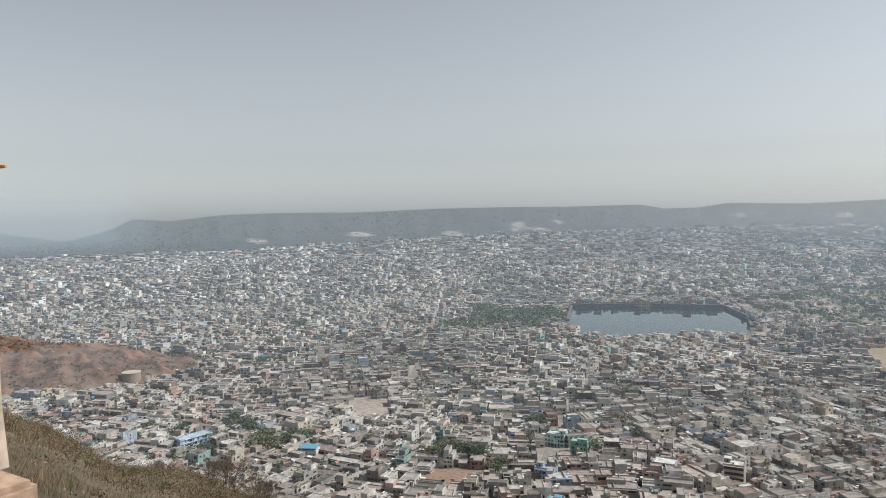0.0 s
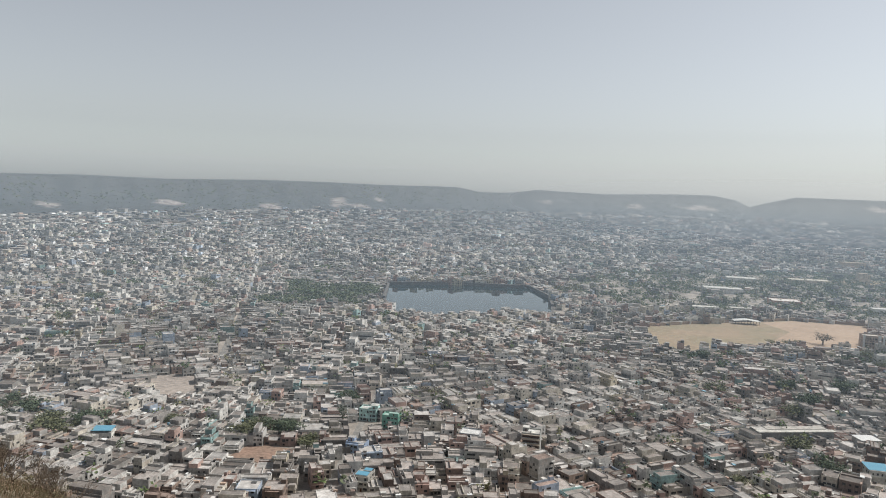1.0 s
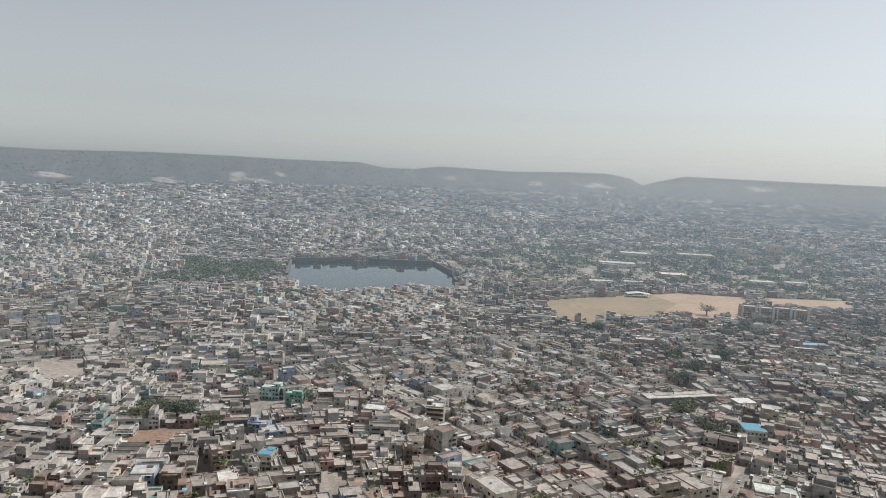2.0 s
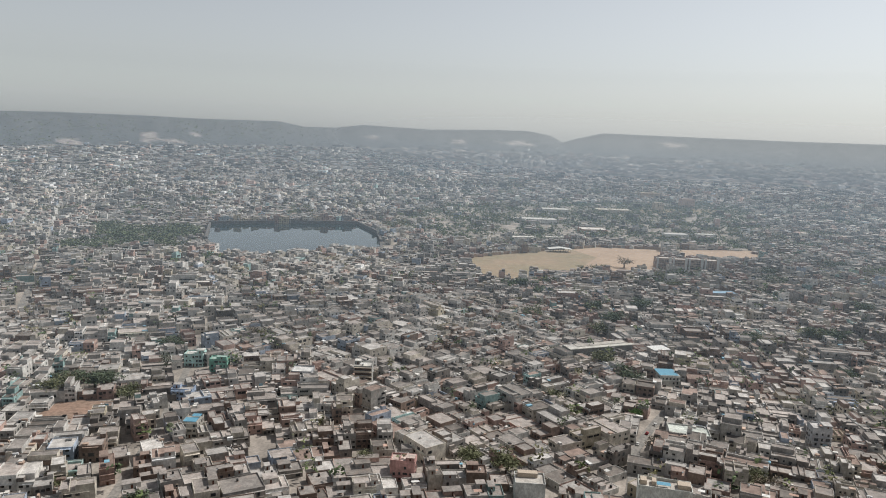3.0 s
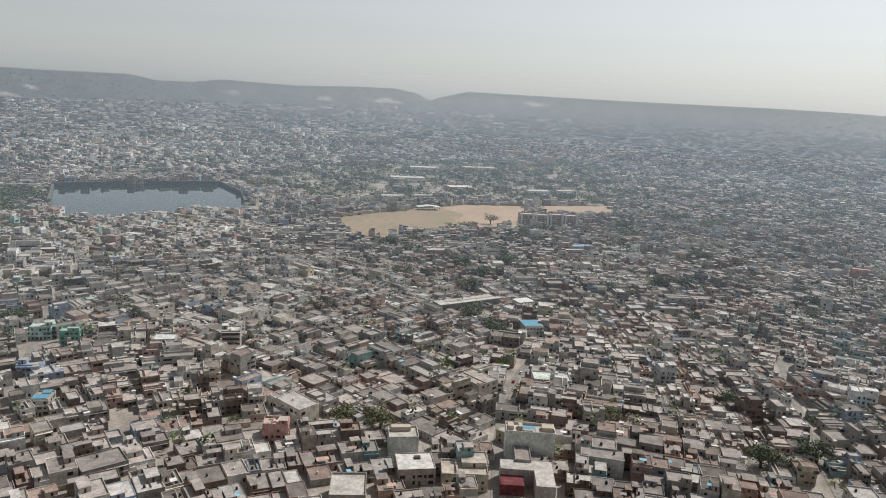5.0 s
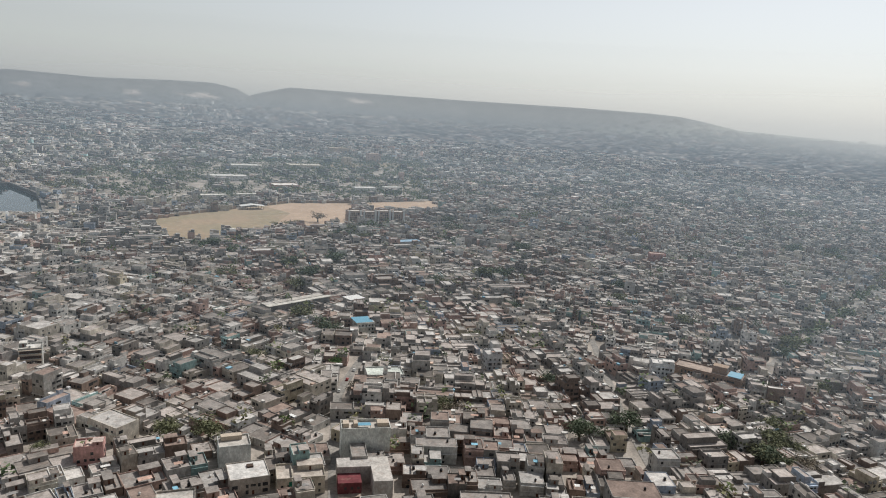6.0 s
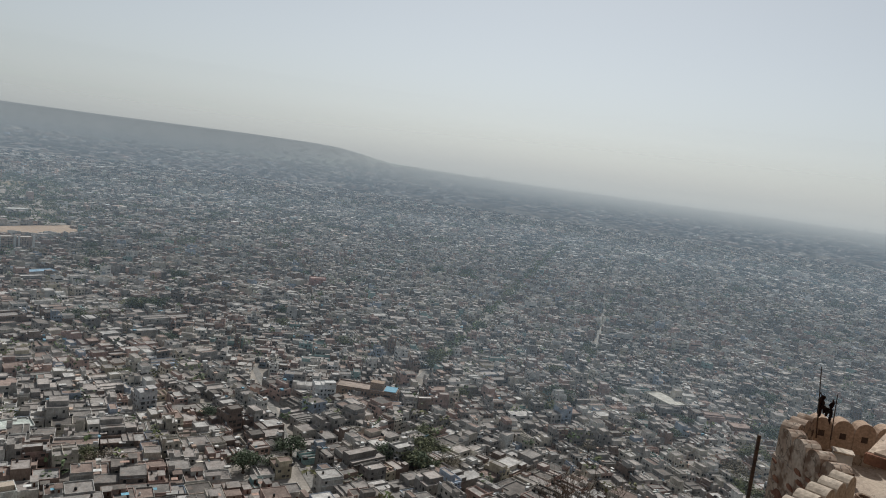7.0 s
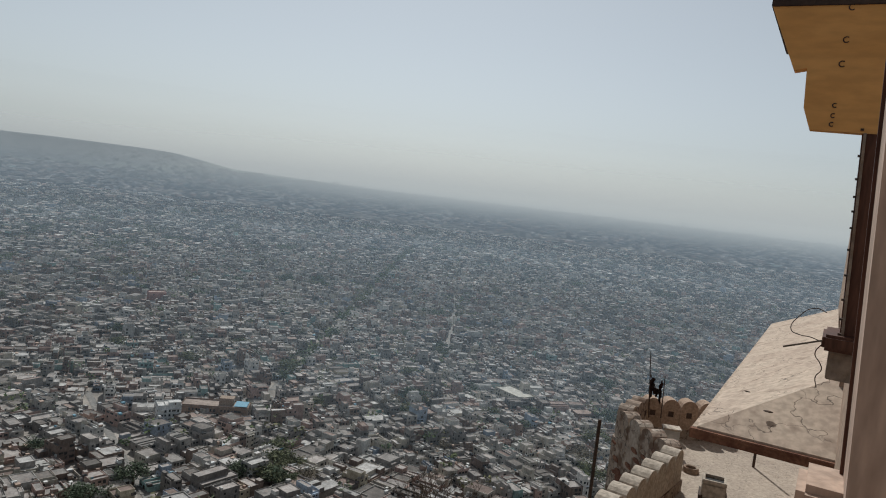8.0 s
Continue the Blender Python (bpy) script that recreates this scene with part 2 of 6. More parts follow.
def land(x, y):
    """Height of the ground."""
    x, y = np.asarray(x, float), np.asarray(y, float)
    r, az = np.hypot(x, y), np.degrees(np.arctan2(x, y))
    fall = np.tan(np.radians(np.interp(az, *zip(*SHOULDER))))
    near = np.minimum(r, 62)
    z = 179.2 - near * fall - 6 * np.exp(-r / 14) - np.maximum(r - 62, 0) * (0.8 + 0.6 * fall)
    z = np.maximum(z, 0)
    hx, hy = x - ROCK_HILL[0], y - ROCK_HILL[1]
    d = np.hypot((0.855 * hx + 0.52 * hy) / 245, (0.855 * hy - 0.52 * hx) / 128)
    rough = np.sin(x / 17 + np.sin(y / 23) * 2) * np.sin(y / 13 + np.sin(x / 31) * 2)
    z = np.maximum(z, (34 + 5 * rough + 2 * np.sin(x / 5.1 + y / 7.3) * np.sin(y / 4.3)) * np.clip(1.15 - d ** 1.5, 0, 1))
    # the far plain rises gently to the foot of the hills
    foot, top = np.interp(az, *zip(*FOOT)), np.interp(az, *zip(*RIDGE))
    fr = foot_of(az)
    u = np.clip((r - fr) / (4750 - fr), 0, 1)
    wob = 1 + 0.12 * np.sin(az * 2.1) * np.sin(az * 0.83 + 1) * np.sin(u * np.pi)
    seen = np.minimum(PLAIN[1] + (r - PLAIN[0]) * PLAIN[2], foot) + (top - foot) * (u ** 0.8) * wob
    return np.where(r > PLAIN[0], 180 + np.minimum(r, 4800) * np.tan(np.radians(seen)), z)


def foot_of(az):
    """How far off the hills begin."""
    return PLAIN[0] + (np.interp(az, *zip(*FOOT)) - PLAIN[1]) / PLAIN[2]


LAKE = [(-481, 1255), (-424, 1090), (-352, 962), (-250, 1008), (-146, 1074), (-158, 1150), (-175, 1236), (-230, 1354), (-367, 1317)]
FIELD = [(-12, 1035), (12, 868), (91, 930), (170, 962), (250, 1000), (284, 1076), (322, 1214), (209, 1210), (140, 1160), (48, 1088)]
FIELD_EAST = [(325, 1095), (455, 1130), (490, 1262), (345, 1226)]
PARK = [(-175, 1560), (-120, 1245), (-30, 1170), (40, 1185), (110, 1200), (190, 1290), (330, 1240), (500, 1275), (560, 1420), (720, 1850), (790, 2150),
        (560, 2180), (380, 2040), (150, 1930), (0, 1820)]
GROVE = [(-545, 925), (-415, 985), (-490, 1180), (-630, 1130)]
YARD = [(-395, 478), (-359, 495), (-402, 556), (-441, 542)]
RED_YARD = [(-262, 396), (-224, 396), (-226, 426), (-262, 424)]
PARADE = [(395, 1850), (520, 1880), (690, 1960), (760, 2080), (560, 2010), (420, 1940)]
BAZAAR = [(60, 225), (73, 289), (84, 337), (101, 402), (119, 438), (138, 472)]
BROAD = [(700, 366), (928, 483), (1310, 685), (1865, 969), (2400, 1245)]
TREE_ROAD = [(440, 385), (624, 478), (1318, 843), (1700, 1040)]
STREETS = [(BAZAAR, 5.5), (BROAD, 4), (TREE_ROAD, 11), ([(230, 250), (262, 330), (330, 470)], 5), ([(380, 290), (420, 370), (470, 470)], 6),
           ([(-160, 260), (-185, 400), (-240, 620), (-260, 760)], 5), ([(-420, 620), (-560, 880), (-900, 1500)], 7),
           ([(-520, 1345), (-261, 1575)], 12), ([(-143, 1000), (-120, 1170), (-155, 1300), (-261, 1575), (-300, 1800)], 12)]


def ground():
    az = np.radians(np.concatenate([np.arange(-180, -90, 6), np.arange(-90, 110, 0.5), np.arange(110, 180, 6)]))
    rad = np.concatenate([[0.05, 2], np.arange(6, 100, 4), np.arange(100, 340, 10), np.arange(340, 1000, 20),
                          np.arange(1000, 3300, 100), np.arange(3300, 4760, 30), [4800, 4960, 9000, 40000]])
    x, y = np.sin(az)[None] * rad[:, None], np.cos(az)[None] * rad[:, None]
    z = land(x, y)
    z[-3] = z[-4] * 0.4
    z[-2:] = 0
    k, n = len(rad), len(az)
    i, j = np.meshgrid(np.arange(k - 1), np.arange(n), indexing="ij")
    a, b = i * n + j, i * n + (j + 1) % n
    quads = np.stack([b, a, a + n, b + n], -1).reshape(-1, 4)
    v = np.stack([x, y, z], -1).reshape(-1, 3)
    c = v
    r = np.hypot(c[:, 0], c[:, 1])
    rnd = np.random.RandomState(4).rand(len(c), 1)
    tint = np.tile([0.30, 0.265, 0.23], (len(c), 1)) * (0.85 + 0.3 * rnd)
    slope = (r < 330) & (c[:, 2] > 2)
    patch = (0.5 + 0.25 * (np.sin(c[:, 0] / 3.1 + 2 * np.sin(c[:, 1] / 2.3)) + np.sin(c[:, 1] / 3.7 + 2 * np.sin(c[:, 0] / 4.1))))[:, None]
    tint[slope] = np.array([0.15, 0.118, 0.08]) * (0.8 + 0.4 * patch[slope])
    rock = (r > 500) & (r < 1100) & (c[:, 2] > 5)
    tint[rock] = np.array([0.145, 0.10, 0.078]) * (0.75 + 0.45 * rnd[rock])
    azc = np.degrees(np.arctan2(c[:, 0], c[:, 1]))
    foot = foot_of(azc)
    far = r + 60 * (rnd[:, 0] - 0.5) > foot + np.interp(azc, [30, 40, 46], [0, 120, 900])
    tint[far] = np.array([0.068, 0.07, 0.07]) * (0.75 + 0.5 * rnd[far])
    green = (r > 3700) & ~far & (azc > 20)
    tint[green] = np.array([0.13, 0.135, 0.11]) * (0.7 + 0.6 * rnd[green])
    tint[r > 4900] = (0.28, 0.27, 0.25)
    # heading, height seen and half width in degrees of the bare quarry scars
    for a0, e0, size, tall in ((-30.5, -1.65, 0.9, 0.3), (-25.3, -1.2, 0.7, 0.45), (-23.6, -1.35, 1.1, 0.12), (-22.2, -0.75, 0.35, 0.25), (3.0, -0.45, 1.5, 0.28),
                               (-1.6, -0.5, 0.7, 0.25), (-8.5, -0.5, 0.5, 0.25), (14.8, -0.1, 0.9, 0.3), (-46, -1.9, 1.0, 0.2), (-38, -1.6, 1.3, 0.2)):
        f0, t0 = np.interp(a0, *zip(*FOOT)), np.interp(a0, *zip(*RIDGE))
        r0 = foot_of(a0) + (4750 - foot_of(a0)) * (max(e0 - f0, 0.02) / (t0 - f0)) ** 1.25
        deep = tall / (t0 - f0) * (4750 - foot_of(a0))
        scar = ((azc - a0) / size) ** 2 + ((r - r0) / deep) ** 2 + 0.8 * rnd[:, 0] < 1.1
        tint[scar] = np.array([0.30, 0.26, 0.235]) * (0.5 + 0.8 * rnd[scar])
    ob = tagged(new("ground", mesh_of("ground", v, quads, tint, M_GROUND)), "dusty plain rising to dry scrub hills", "ground", kind="structure")
    ob.data.polygons.foreach_set("use_smooth", np.ones(len(quads), bool))


ground()


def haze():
    """A translucent sheet that paints haze over the far plain, thickening outwards and standing up before the hills."""
    m = bpy.data.materials.new("haze_sheet")
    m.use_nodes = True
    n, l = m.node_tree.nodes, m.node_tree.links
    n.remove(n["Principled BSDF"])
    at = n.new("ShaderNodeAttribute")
    at.attribute_name = "haze_opacity"
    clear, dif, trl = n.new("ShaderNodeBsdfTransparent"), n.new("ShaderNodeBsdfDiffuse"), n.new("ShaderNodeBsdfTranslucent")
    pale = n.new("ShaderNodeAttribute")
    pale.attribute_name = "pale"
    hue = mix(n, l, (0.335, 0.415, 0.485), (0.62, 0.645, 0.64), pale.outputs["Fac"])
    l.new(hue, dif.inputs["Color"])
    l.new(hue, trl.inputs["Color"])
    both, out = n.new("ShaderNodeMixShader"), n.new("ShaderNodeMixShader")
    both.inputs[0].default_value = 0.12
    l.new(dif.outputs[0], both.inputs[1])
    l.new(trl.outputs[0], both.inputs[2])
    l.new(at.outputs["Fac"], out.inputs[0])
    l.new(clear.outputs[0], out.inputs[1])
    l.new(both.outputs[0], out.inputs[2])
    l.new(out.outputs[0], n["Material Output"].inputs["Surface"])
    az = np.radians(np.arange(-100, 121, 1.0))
    # height seen from the balcony in degrees, opacity of the painted haze: west, middle, east
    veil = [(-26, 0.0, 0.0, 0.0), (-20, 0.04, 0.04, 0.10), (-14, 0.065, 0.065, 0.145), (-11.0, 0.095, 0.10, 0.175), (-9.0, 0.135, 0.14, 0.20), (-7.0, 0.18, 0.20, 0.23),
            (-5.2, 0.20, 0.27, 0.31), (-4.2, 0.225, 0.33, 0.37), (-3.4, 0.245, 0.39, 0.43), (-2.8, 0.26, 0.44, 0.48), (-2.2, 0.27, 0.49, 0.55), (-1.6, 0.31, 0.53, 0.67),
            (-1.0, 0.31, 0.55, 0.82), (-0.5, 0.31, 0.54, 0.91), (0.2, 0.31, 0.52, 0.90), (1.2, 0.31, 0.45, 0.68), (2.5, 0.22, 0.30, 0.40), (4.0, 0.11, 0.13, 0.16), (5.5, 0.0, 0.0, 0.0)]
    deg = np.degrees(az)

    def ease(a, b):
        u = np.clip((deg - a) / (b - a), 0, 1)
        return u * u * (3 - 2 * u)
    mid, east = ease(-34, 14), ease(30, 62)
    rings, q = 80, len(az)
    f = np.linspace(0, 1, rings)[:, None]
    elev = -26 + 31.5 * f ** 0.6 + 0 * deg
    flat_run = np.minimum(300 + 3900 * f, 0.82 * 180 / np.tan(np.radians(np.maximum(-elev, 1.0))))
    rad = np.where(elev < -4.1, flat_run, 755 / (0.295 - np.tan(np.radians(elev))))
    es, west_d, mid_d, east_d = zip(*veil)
    haze_opacity = np.interp(elev, es, west_d) * (1 - mid) + np.interp(elev, es, mid_d) * mid
    haze_opacity = haze_opacity * (1 - east) + np.interp(elev, es, east_d) * east
    haze_opacity = haze_opacity * np.clip(f * 6, 0, 1)
    # extra haze painted across the notch in the western skyline
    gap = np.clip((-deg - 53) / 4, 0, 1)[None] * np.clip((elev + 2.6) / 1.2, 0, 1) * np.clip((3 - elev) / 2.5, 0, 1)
    haze_opacity = haze_opacity + (0.5 - haze_opacity) * gap
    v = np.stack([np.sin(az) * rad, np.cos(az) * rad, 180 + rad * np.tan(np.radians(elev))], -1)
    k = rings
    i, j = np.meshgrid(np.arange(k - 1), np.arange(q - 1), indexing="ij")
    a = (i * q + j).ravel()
    me = mesh_of("haze_sheet", v, np.stack([a + 1, a, a + q, a + q + 1], -1), None, m)
    # the sheet's haze colour is painted paler towards the skyline
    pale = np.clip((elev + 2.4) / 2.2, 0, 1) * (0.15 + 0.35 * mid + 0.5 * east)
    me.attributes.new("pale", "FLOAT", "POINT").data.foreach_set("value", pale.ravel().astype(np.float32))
    me.attributes.new("haze_opacity", "FLOAT", "POINT").data.foreach_set("value", haze_opacity.ravel().astype(np.float32))
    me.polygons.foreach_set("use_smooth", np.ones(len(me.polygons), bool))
    ob = tagged(new("haze_sheet", me), "translucent sheet painted as pale grey haze over the far plain", "haze", kind="structure")
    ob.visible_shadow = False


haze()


# ---- the city ----
WALLS = [(0.66, 0.64, 0.60), (0.58, 0.53, 0.45), (0.40, 0.38, 0.35), (0.30, 0.28, 0.26), (0.25, 0.185, 0.15), (0.48, 0.34, 0.29),
         (0.38, 0.44, 0.52), (0.32, 0.46, 0.44), (0.50, 0.44, 0.33), (0.22, 0.20, 0.18)]
WALL_ODDS = {"white": [0.35, 0.17, 0.20, 0.09, 0.05, 0.05, 0.05, 0.015, 0.005, 0.02],
             "brown": [0.17, 0.15, 0.20, 0.11, 0.12, 0.13, 0.03, 0.02, 0.02, 0.05]}
ROOFS = [(0.50, 0.445, 0.405), (0.385, 0.35, 0.32), (0.65, 0.615, 0.575), (0.26, 0.23, 0.205), (0.38, 0.285, 0.24)]
# x, y, width, depth, height, turn: places of the buildings that stand out
MARKS = {
    "grey_block": (97.5, 327, 25, 11, 16, -10), "red_court": (89, 297, 25, 23, 9, -10), "white_cube": (33, 335, 15, 12, 11, 0),
    "white_flat": (37, 311, 18, 16, 8, 2), "net_house": (60, 304, 22, 14, 8, -6), "bare_roof": (5, 291, 16, 19, 8, -3),
    "long_hall": (108, 588, 60, 15, 10, 24), "white_shed": (160, 592, 15, 12, 9, 20), "blue_top": (149, 521, 15, 16, 10, 4),
    "blue_sheet": (-160, 386, 9, 12, 9, 3), "grey_cube": (-117, 475, 14, 13, 12, 3), "brown_long": (360, 368, 46, 15, 10, -54),
    "pink_block": (583, 712, 20, 12, 16, -28), "white_hall": (577, 230, 34, 18, 9, 66), "blue_front": (-454, 366, 28, 9, 9, 80),
    "blue_west": (-355, 389, 13, 11, 9, 25), "teal_house": (-207, 506, 14, 10, 9, 5), "green_house": (-185, 497, 13, 9, 9, 5),
    "blue_lane": (-188, 439, 14, 8, 7, 4), "balcony_block": (-76, 487, 13, 11, 14, 4), "white_school": (136, 419, 24, 15, 7, -8),
    "flats_a": (-8, 1150, 17, 13, 13, 40), "flats_b": (13, 1166, 17, 13, 13, 40), "flats_c": (36, 1182, 17, 13, 12, 40), "long_row": (84, 1234, 44, 18, 9, 12),
    "wing_row": (140, 1250, 36, 18, 9, 8), "college": (133, 1520, 74, 34, 10, 4), "orange_hall": (228, 1397, 50, 36, 9, 6), "clinic": (190, 1745, 64, 36, 11, 2),
    "barrack": (342, 1810, 90, 36, 10, 6), "sand_palace": (554, 2330, 64, 30, 20, 8), "sand_tower": (479, 1910, 24, 20, 24, 10), "pink_palace": (590, 2035, 38, 22, 28, 10),
    "white_row": (379, 1360, 46, 22, 11, 6), "white_wing": (440, 1376, 36, 20, 11, 2), "blue_store": (295, 842, 34, 15, 8, 8),
    "pink_house": (-32, 349, 13, 9, 11, -2), "grey_tower": (215, 421, 11, 11, 14, -6), "white_tower": (328, 380, 15, 12, 14, -30),
}


def wood_spots():
    """x, y, radius of the groves between the houses: thicker beyond the field and in the east."""
    rng = np.random.RandomState(77)
    n = 520
    r, az = np.sqrt(rng.uniform(780 ** 2, 2700 ** 2, n)), rng.uniform(-60, 98, n)
    ok = rng.rand(n) < np.interp(az, [-60, -15, 0, 40, 60, 98], [0.25, 0.35, 0.95, 0.8, 0.6, 0.6])
    r, az = r[ok], np.radians(az[ok])
    x, y = r * np.sin(az), r * np.cos(az)
    size = rng.uniform(9, 26, len(x)) * np.interp(r, [780, 1200, 2700], [0.55, 1.0, 1.3])
    bad = (off_line(x, y, LAKE + LAKE[:1]) < size + 12) | inside(x, y, LAKE) | ((land(x, y) > 3) & (np.hypot(x, y) < 2400))
    for poly in (FIELD, FIELD_EAST, PARADE):
        bad |= inside(x, y, poly) | (off_line(x, y, poly + poly[:1]) < size)
    for mx, my, w, d, h, rot in MARKS.values():
        bad |= np.hypot(x - mx, y - my) < size + w * 0.6
    return np.stack([x, y, size], -1)[~bad]


WOODS = wood_spots()


def keep_out(x, y, pad=4.0):
    """Where no common house may stand."""
    bad = land(x, y) > 3.5
    bad &= np.hypot(x, y) < 2400
    for poly in (LAKE, FIELD, FIELD_EAST, YARD, RED_YARD, PARADE):
        bad |= inside(x, y, poly)
    for poly in (PARK, GROVE):
        bad |= inside(x + 22 * np.sin(y / 27 + x / 40), y + 22 * np.sin(x / 23), poly) & (np.sin(x / 17 + 2 * np.sin(y / 29)) * np.sin(y / 21) < 0.62)
    bad |= off_line(x, y, LAKE + LAKE[:1]) < 9
    for line, wide in STREETS:
        bad |= off_line(x, y, line) < wide / 2 + 3.0
    for mx, my, w, d, h, rot in MARKS.values():
        c, s = math.cos(radians(rot)), math.sin(radians(rot))
        u, v = (x - mx) * c + (y - my) * s, -(x - mx) * s + (y - my) * c
        bad |= (np.abs(u) < w / 2 + pad) & (np.abs(v) < d / 2 + pad)
    bad |= inside(x, y, [(240, 985), (372, 992), (368, 1030), (236, 1022)]) | inside(x, y, [(105, 1115), (165, 1120), (160, 1160), (105, 1155)])
    for tx, ty, rr in GREEN_SPOTS:
        bad |= np.hypot(x - tx, y - ty) < rr * 0.72
    for tx, ty, rr in WOODS:
        bad |= np.hypot((x - tx) * 0.75, y - ty) < rr * 0.85
    return bad


# x, y, radius of the larger clumps of trees between the houses
GREEN_SPOTS = [(-272, 434, 13), (-252, 446, 13), (-222, 435, 11), (-238, 535, 11), (23, 362, 11), (2, 372, 10), (112, 394, 9), (112, 450, 7),
               (107, 560, 12), (118, 517, 12), (219, 313, 11), (303, 262, 12), (322, 272, 12), (332, 668, 14), (229, 483, 8), (345, 666, 12),
               (565, 263, 10), (680, 364, 12), (687, 186, 14), (501, 287, 13), (338, 290, 11), (485, 415, 10), (318, 252, 9), (911, 106, 25),
               (-520, 372, 11), (-396, 386, 16), (-382, 408, 14), (-440, 410, 15), (-278, 450, 10), (-792, 853, 20),
               (-410, 395, 14), (-455, 415, 12), (-470, 420, 12), (-30, 265, 11), (-18, 262, 9), (-150, 300, 10), (60, 470, 9), (420, 560, 11),
               (300, 560, 10), (250, 640, 13), (440, 800, 16), (180, 760, 14), (520, 600, 11), (60, 700, 12), (-60, 780, 12), (640, 500, 12),
               (700, 420, 13), (560, 330, 12), (250, 880, 18), (420, 1010, 20), (330, 960, 16), (560, 1100, 22), (-700, 700, 16), (-620, 620, 12),
               (480, 135, 14), (521, 139, 12), (548, 199, 9), (453, 122, 13), (482, 294, 11), (436, 486, 10), (629, 474, 11), (818, 572, 12),
               (-424, 350, 12), (-436, 376, 10), (157, 365, 9), (254, 317, 10), (519, 507, 9), (245, 384, 10), (427, 331, 9), (501, 281, 9),
               (665, 357, 11), (494, 422, 10), (119, 650, 12), (69, 574, 11), (140, 689, 14), (452, 605, 12), (266, 632, 10), (330, 668, 13), (227, 481, 9),
               (60, 847, 14), (247, 931, 15), (133, 743, 12), (158, 358, 8), (-197, 311, 9), (-182, 579, 8), (-53, 363, 7), (-331, 435, 10), (-480, 373, 12),
               (-940, 714, 16), (-769, 1074, 18), (-781, 839, 16),
               (646, 347, 9), (465, 399, 8), (471, 273, 11), (297, 280, 10), (304, 260, 12), (654, 185, 10), (674, 175, 11), (586, 148, 12), (427, 217, 8), (995, 179, 10), (520, 225, 9), (509, 192, 9), (827, 585, 9), (888, 779, 12), (937, 476, 11), (1361, 545, 12), (855, 282, 10), (463, 286, 8)]


def plots(seed, turn, r0, r1, wide, deep, lane, keep):
    """Rows of plots, back to back, with lanes between, bent a little. Gives x, y, turn, width, depth."""
    rng = np.random.RandomState(seed)
    out = []
    v, row = -r1, 0
    while v < r1:
        d = deep * rng.uniform(0.8, 1.25)
        n = int(2 * r1 / wide * 1.2)
        w = wide * rng.uniform(0.6, 1.4, n) * (1 + 0.9 * (rng.rand(n) < 0.14))
        gap = np.where(rng.rand(n) < 0.09, lane * rng.uniform(0.8, 1.6, n), 0.0)
        u = np.cumsum(w + gap) - r1 * 1.05 + rng.uniform(0, wide)
        out.append(np.stack([u - w / 2, np.full(n, v + d / 2) + rng.uniform(-1.1, 1.1, n), w, d * rng.uniform(0.78, 1.06, n)], 1))
        v += d + (lane if row % 2 else 0.4)
        row += 1
    u, v, w, d = np.concatenate(out).T
    bend = 26 * np.sin(u / 150 + 1.3) + 14 * np.sin(u / 63 + v / 240)
    tilt = np.arctan(26 / 150 * np.cos(u / 150 + 1.3) + 14 / 63 * np.cos(u / 63 + v / 240))
    side = 20 * np.sin(v / 170 + 0.4)
    t = radians(turn)
    x, y = (u + side) * math.cos(t) - (v + bend) * math.sin(t), (u + side) * math.sin(t) + (v + bend) * math.cos(t)
    r, az = np.hypot(x, y), np.degrees(np.arctan2(x, y))
    ok = (r > r0) & (r < r1) & (az > -72) & (az < 102) & (rng.rand(len(x)) > 0.035)
    x, y, w, d, tilt = x[ok], y[ok], w[ok], d[ok], tilt[ok]
    r, az = np.hypot(x, y), np.degrees(np.arctan2(x, y))
    ok = keep(x, y) & ((r < foot_of(az) - 20) | ((az + rng.normal(0, 3, len(x)) > 42) & (r < 4640)) | ((r < foot_of(az) + 40) & (rng.rand(len(x)) < 0.2)))
    ok[ok] = ~keep_out(x[ok], y[ok])
    return x[ok], y[ok], tilt[ok] + t + rng.normal(0, 0.035, len(ok))[ok], w[ok], d[ok]


# x, y, turn of the lanes in each quarter of the town
QUARTERS = [(20, 270, -4), (-150, 270, 10), (0, 450, -50), (-80, 600, -46), (-120, 390, 14), (200, 380, -4), (-250, 420, 6), (-480, 600, 22), (-100, 900, -15), (250, 800, 12), (480, 420, -27), (900, 560, -27),
            (700, 150, -36), (-700, 1100, 12), (500, 1250, 4), (-100, 2000, -8), (-1400, 2600, 16), (1900, 1100, -27), (1500, 2800, -12)]


def quarter(k):
    """Keeps the plots that lie nearest to the k-th quarter's middle, with a wavering border."""
    def keep(x, y):
        u, v = x + 30 * np.sin(y / 70 + 1), y + 30 * np.sin(x / 60)
        d = np.stack([(u - a) ** 2 + (v - b) ** 2 for a, b, _ in QUARTERS])
        return np.argmin(d, 0) == k
    return keep


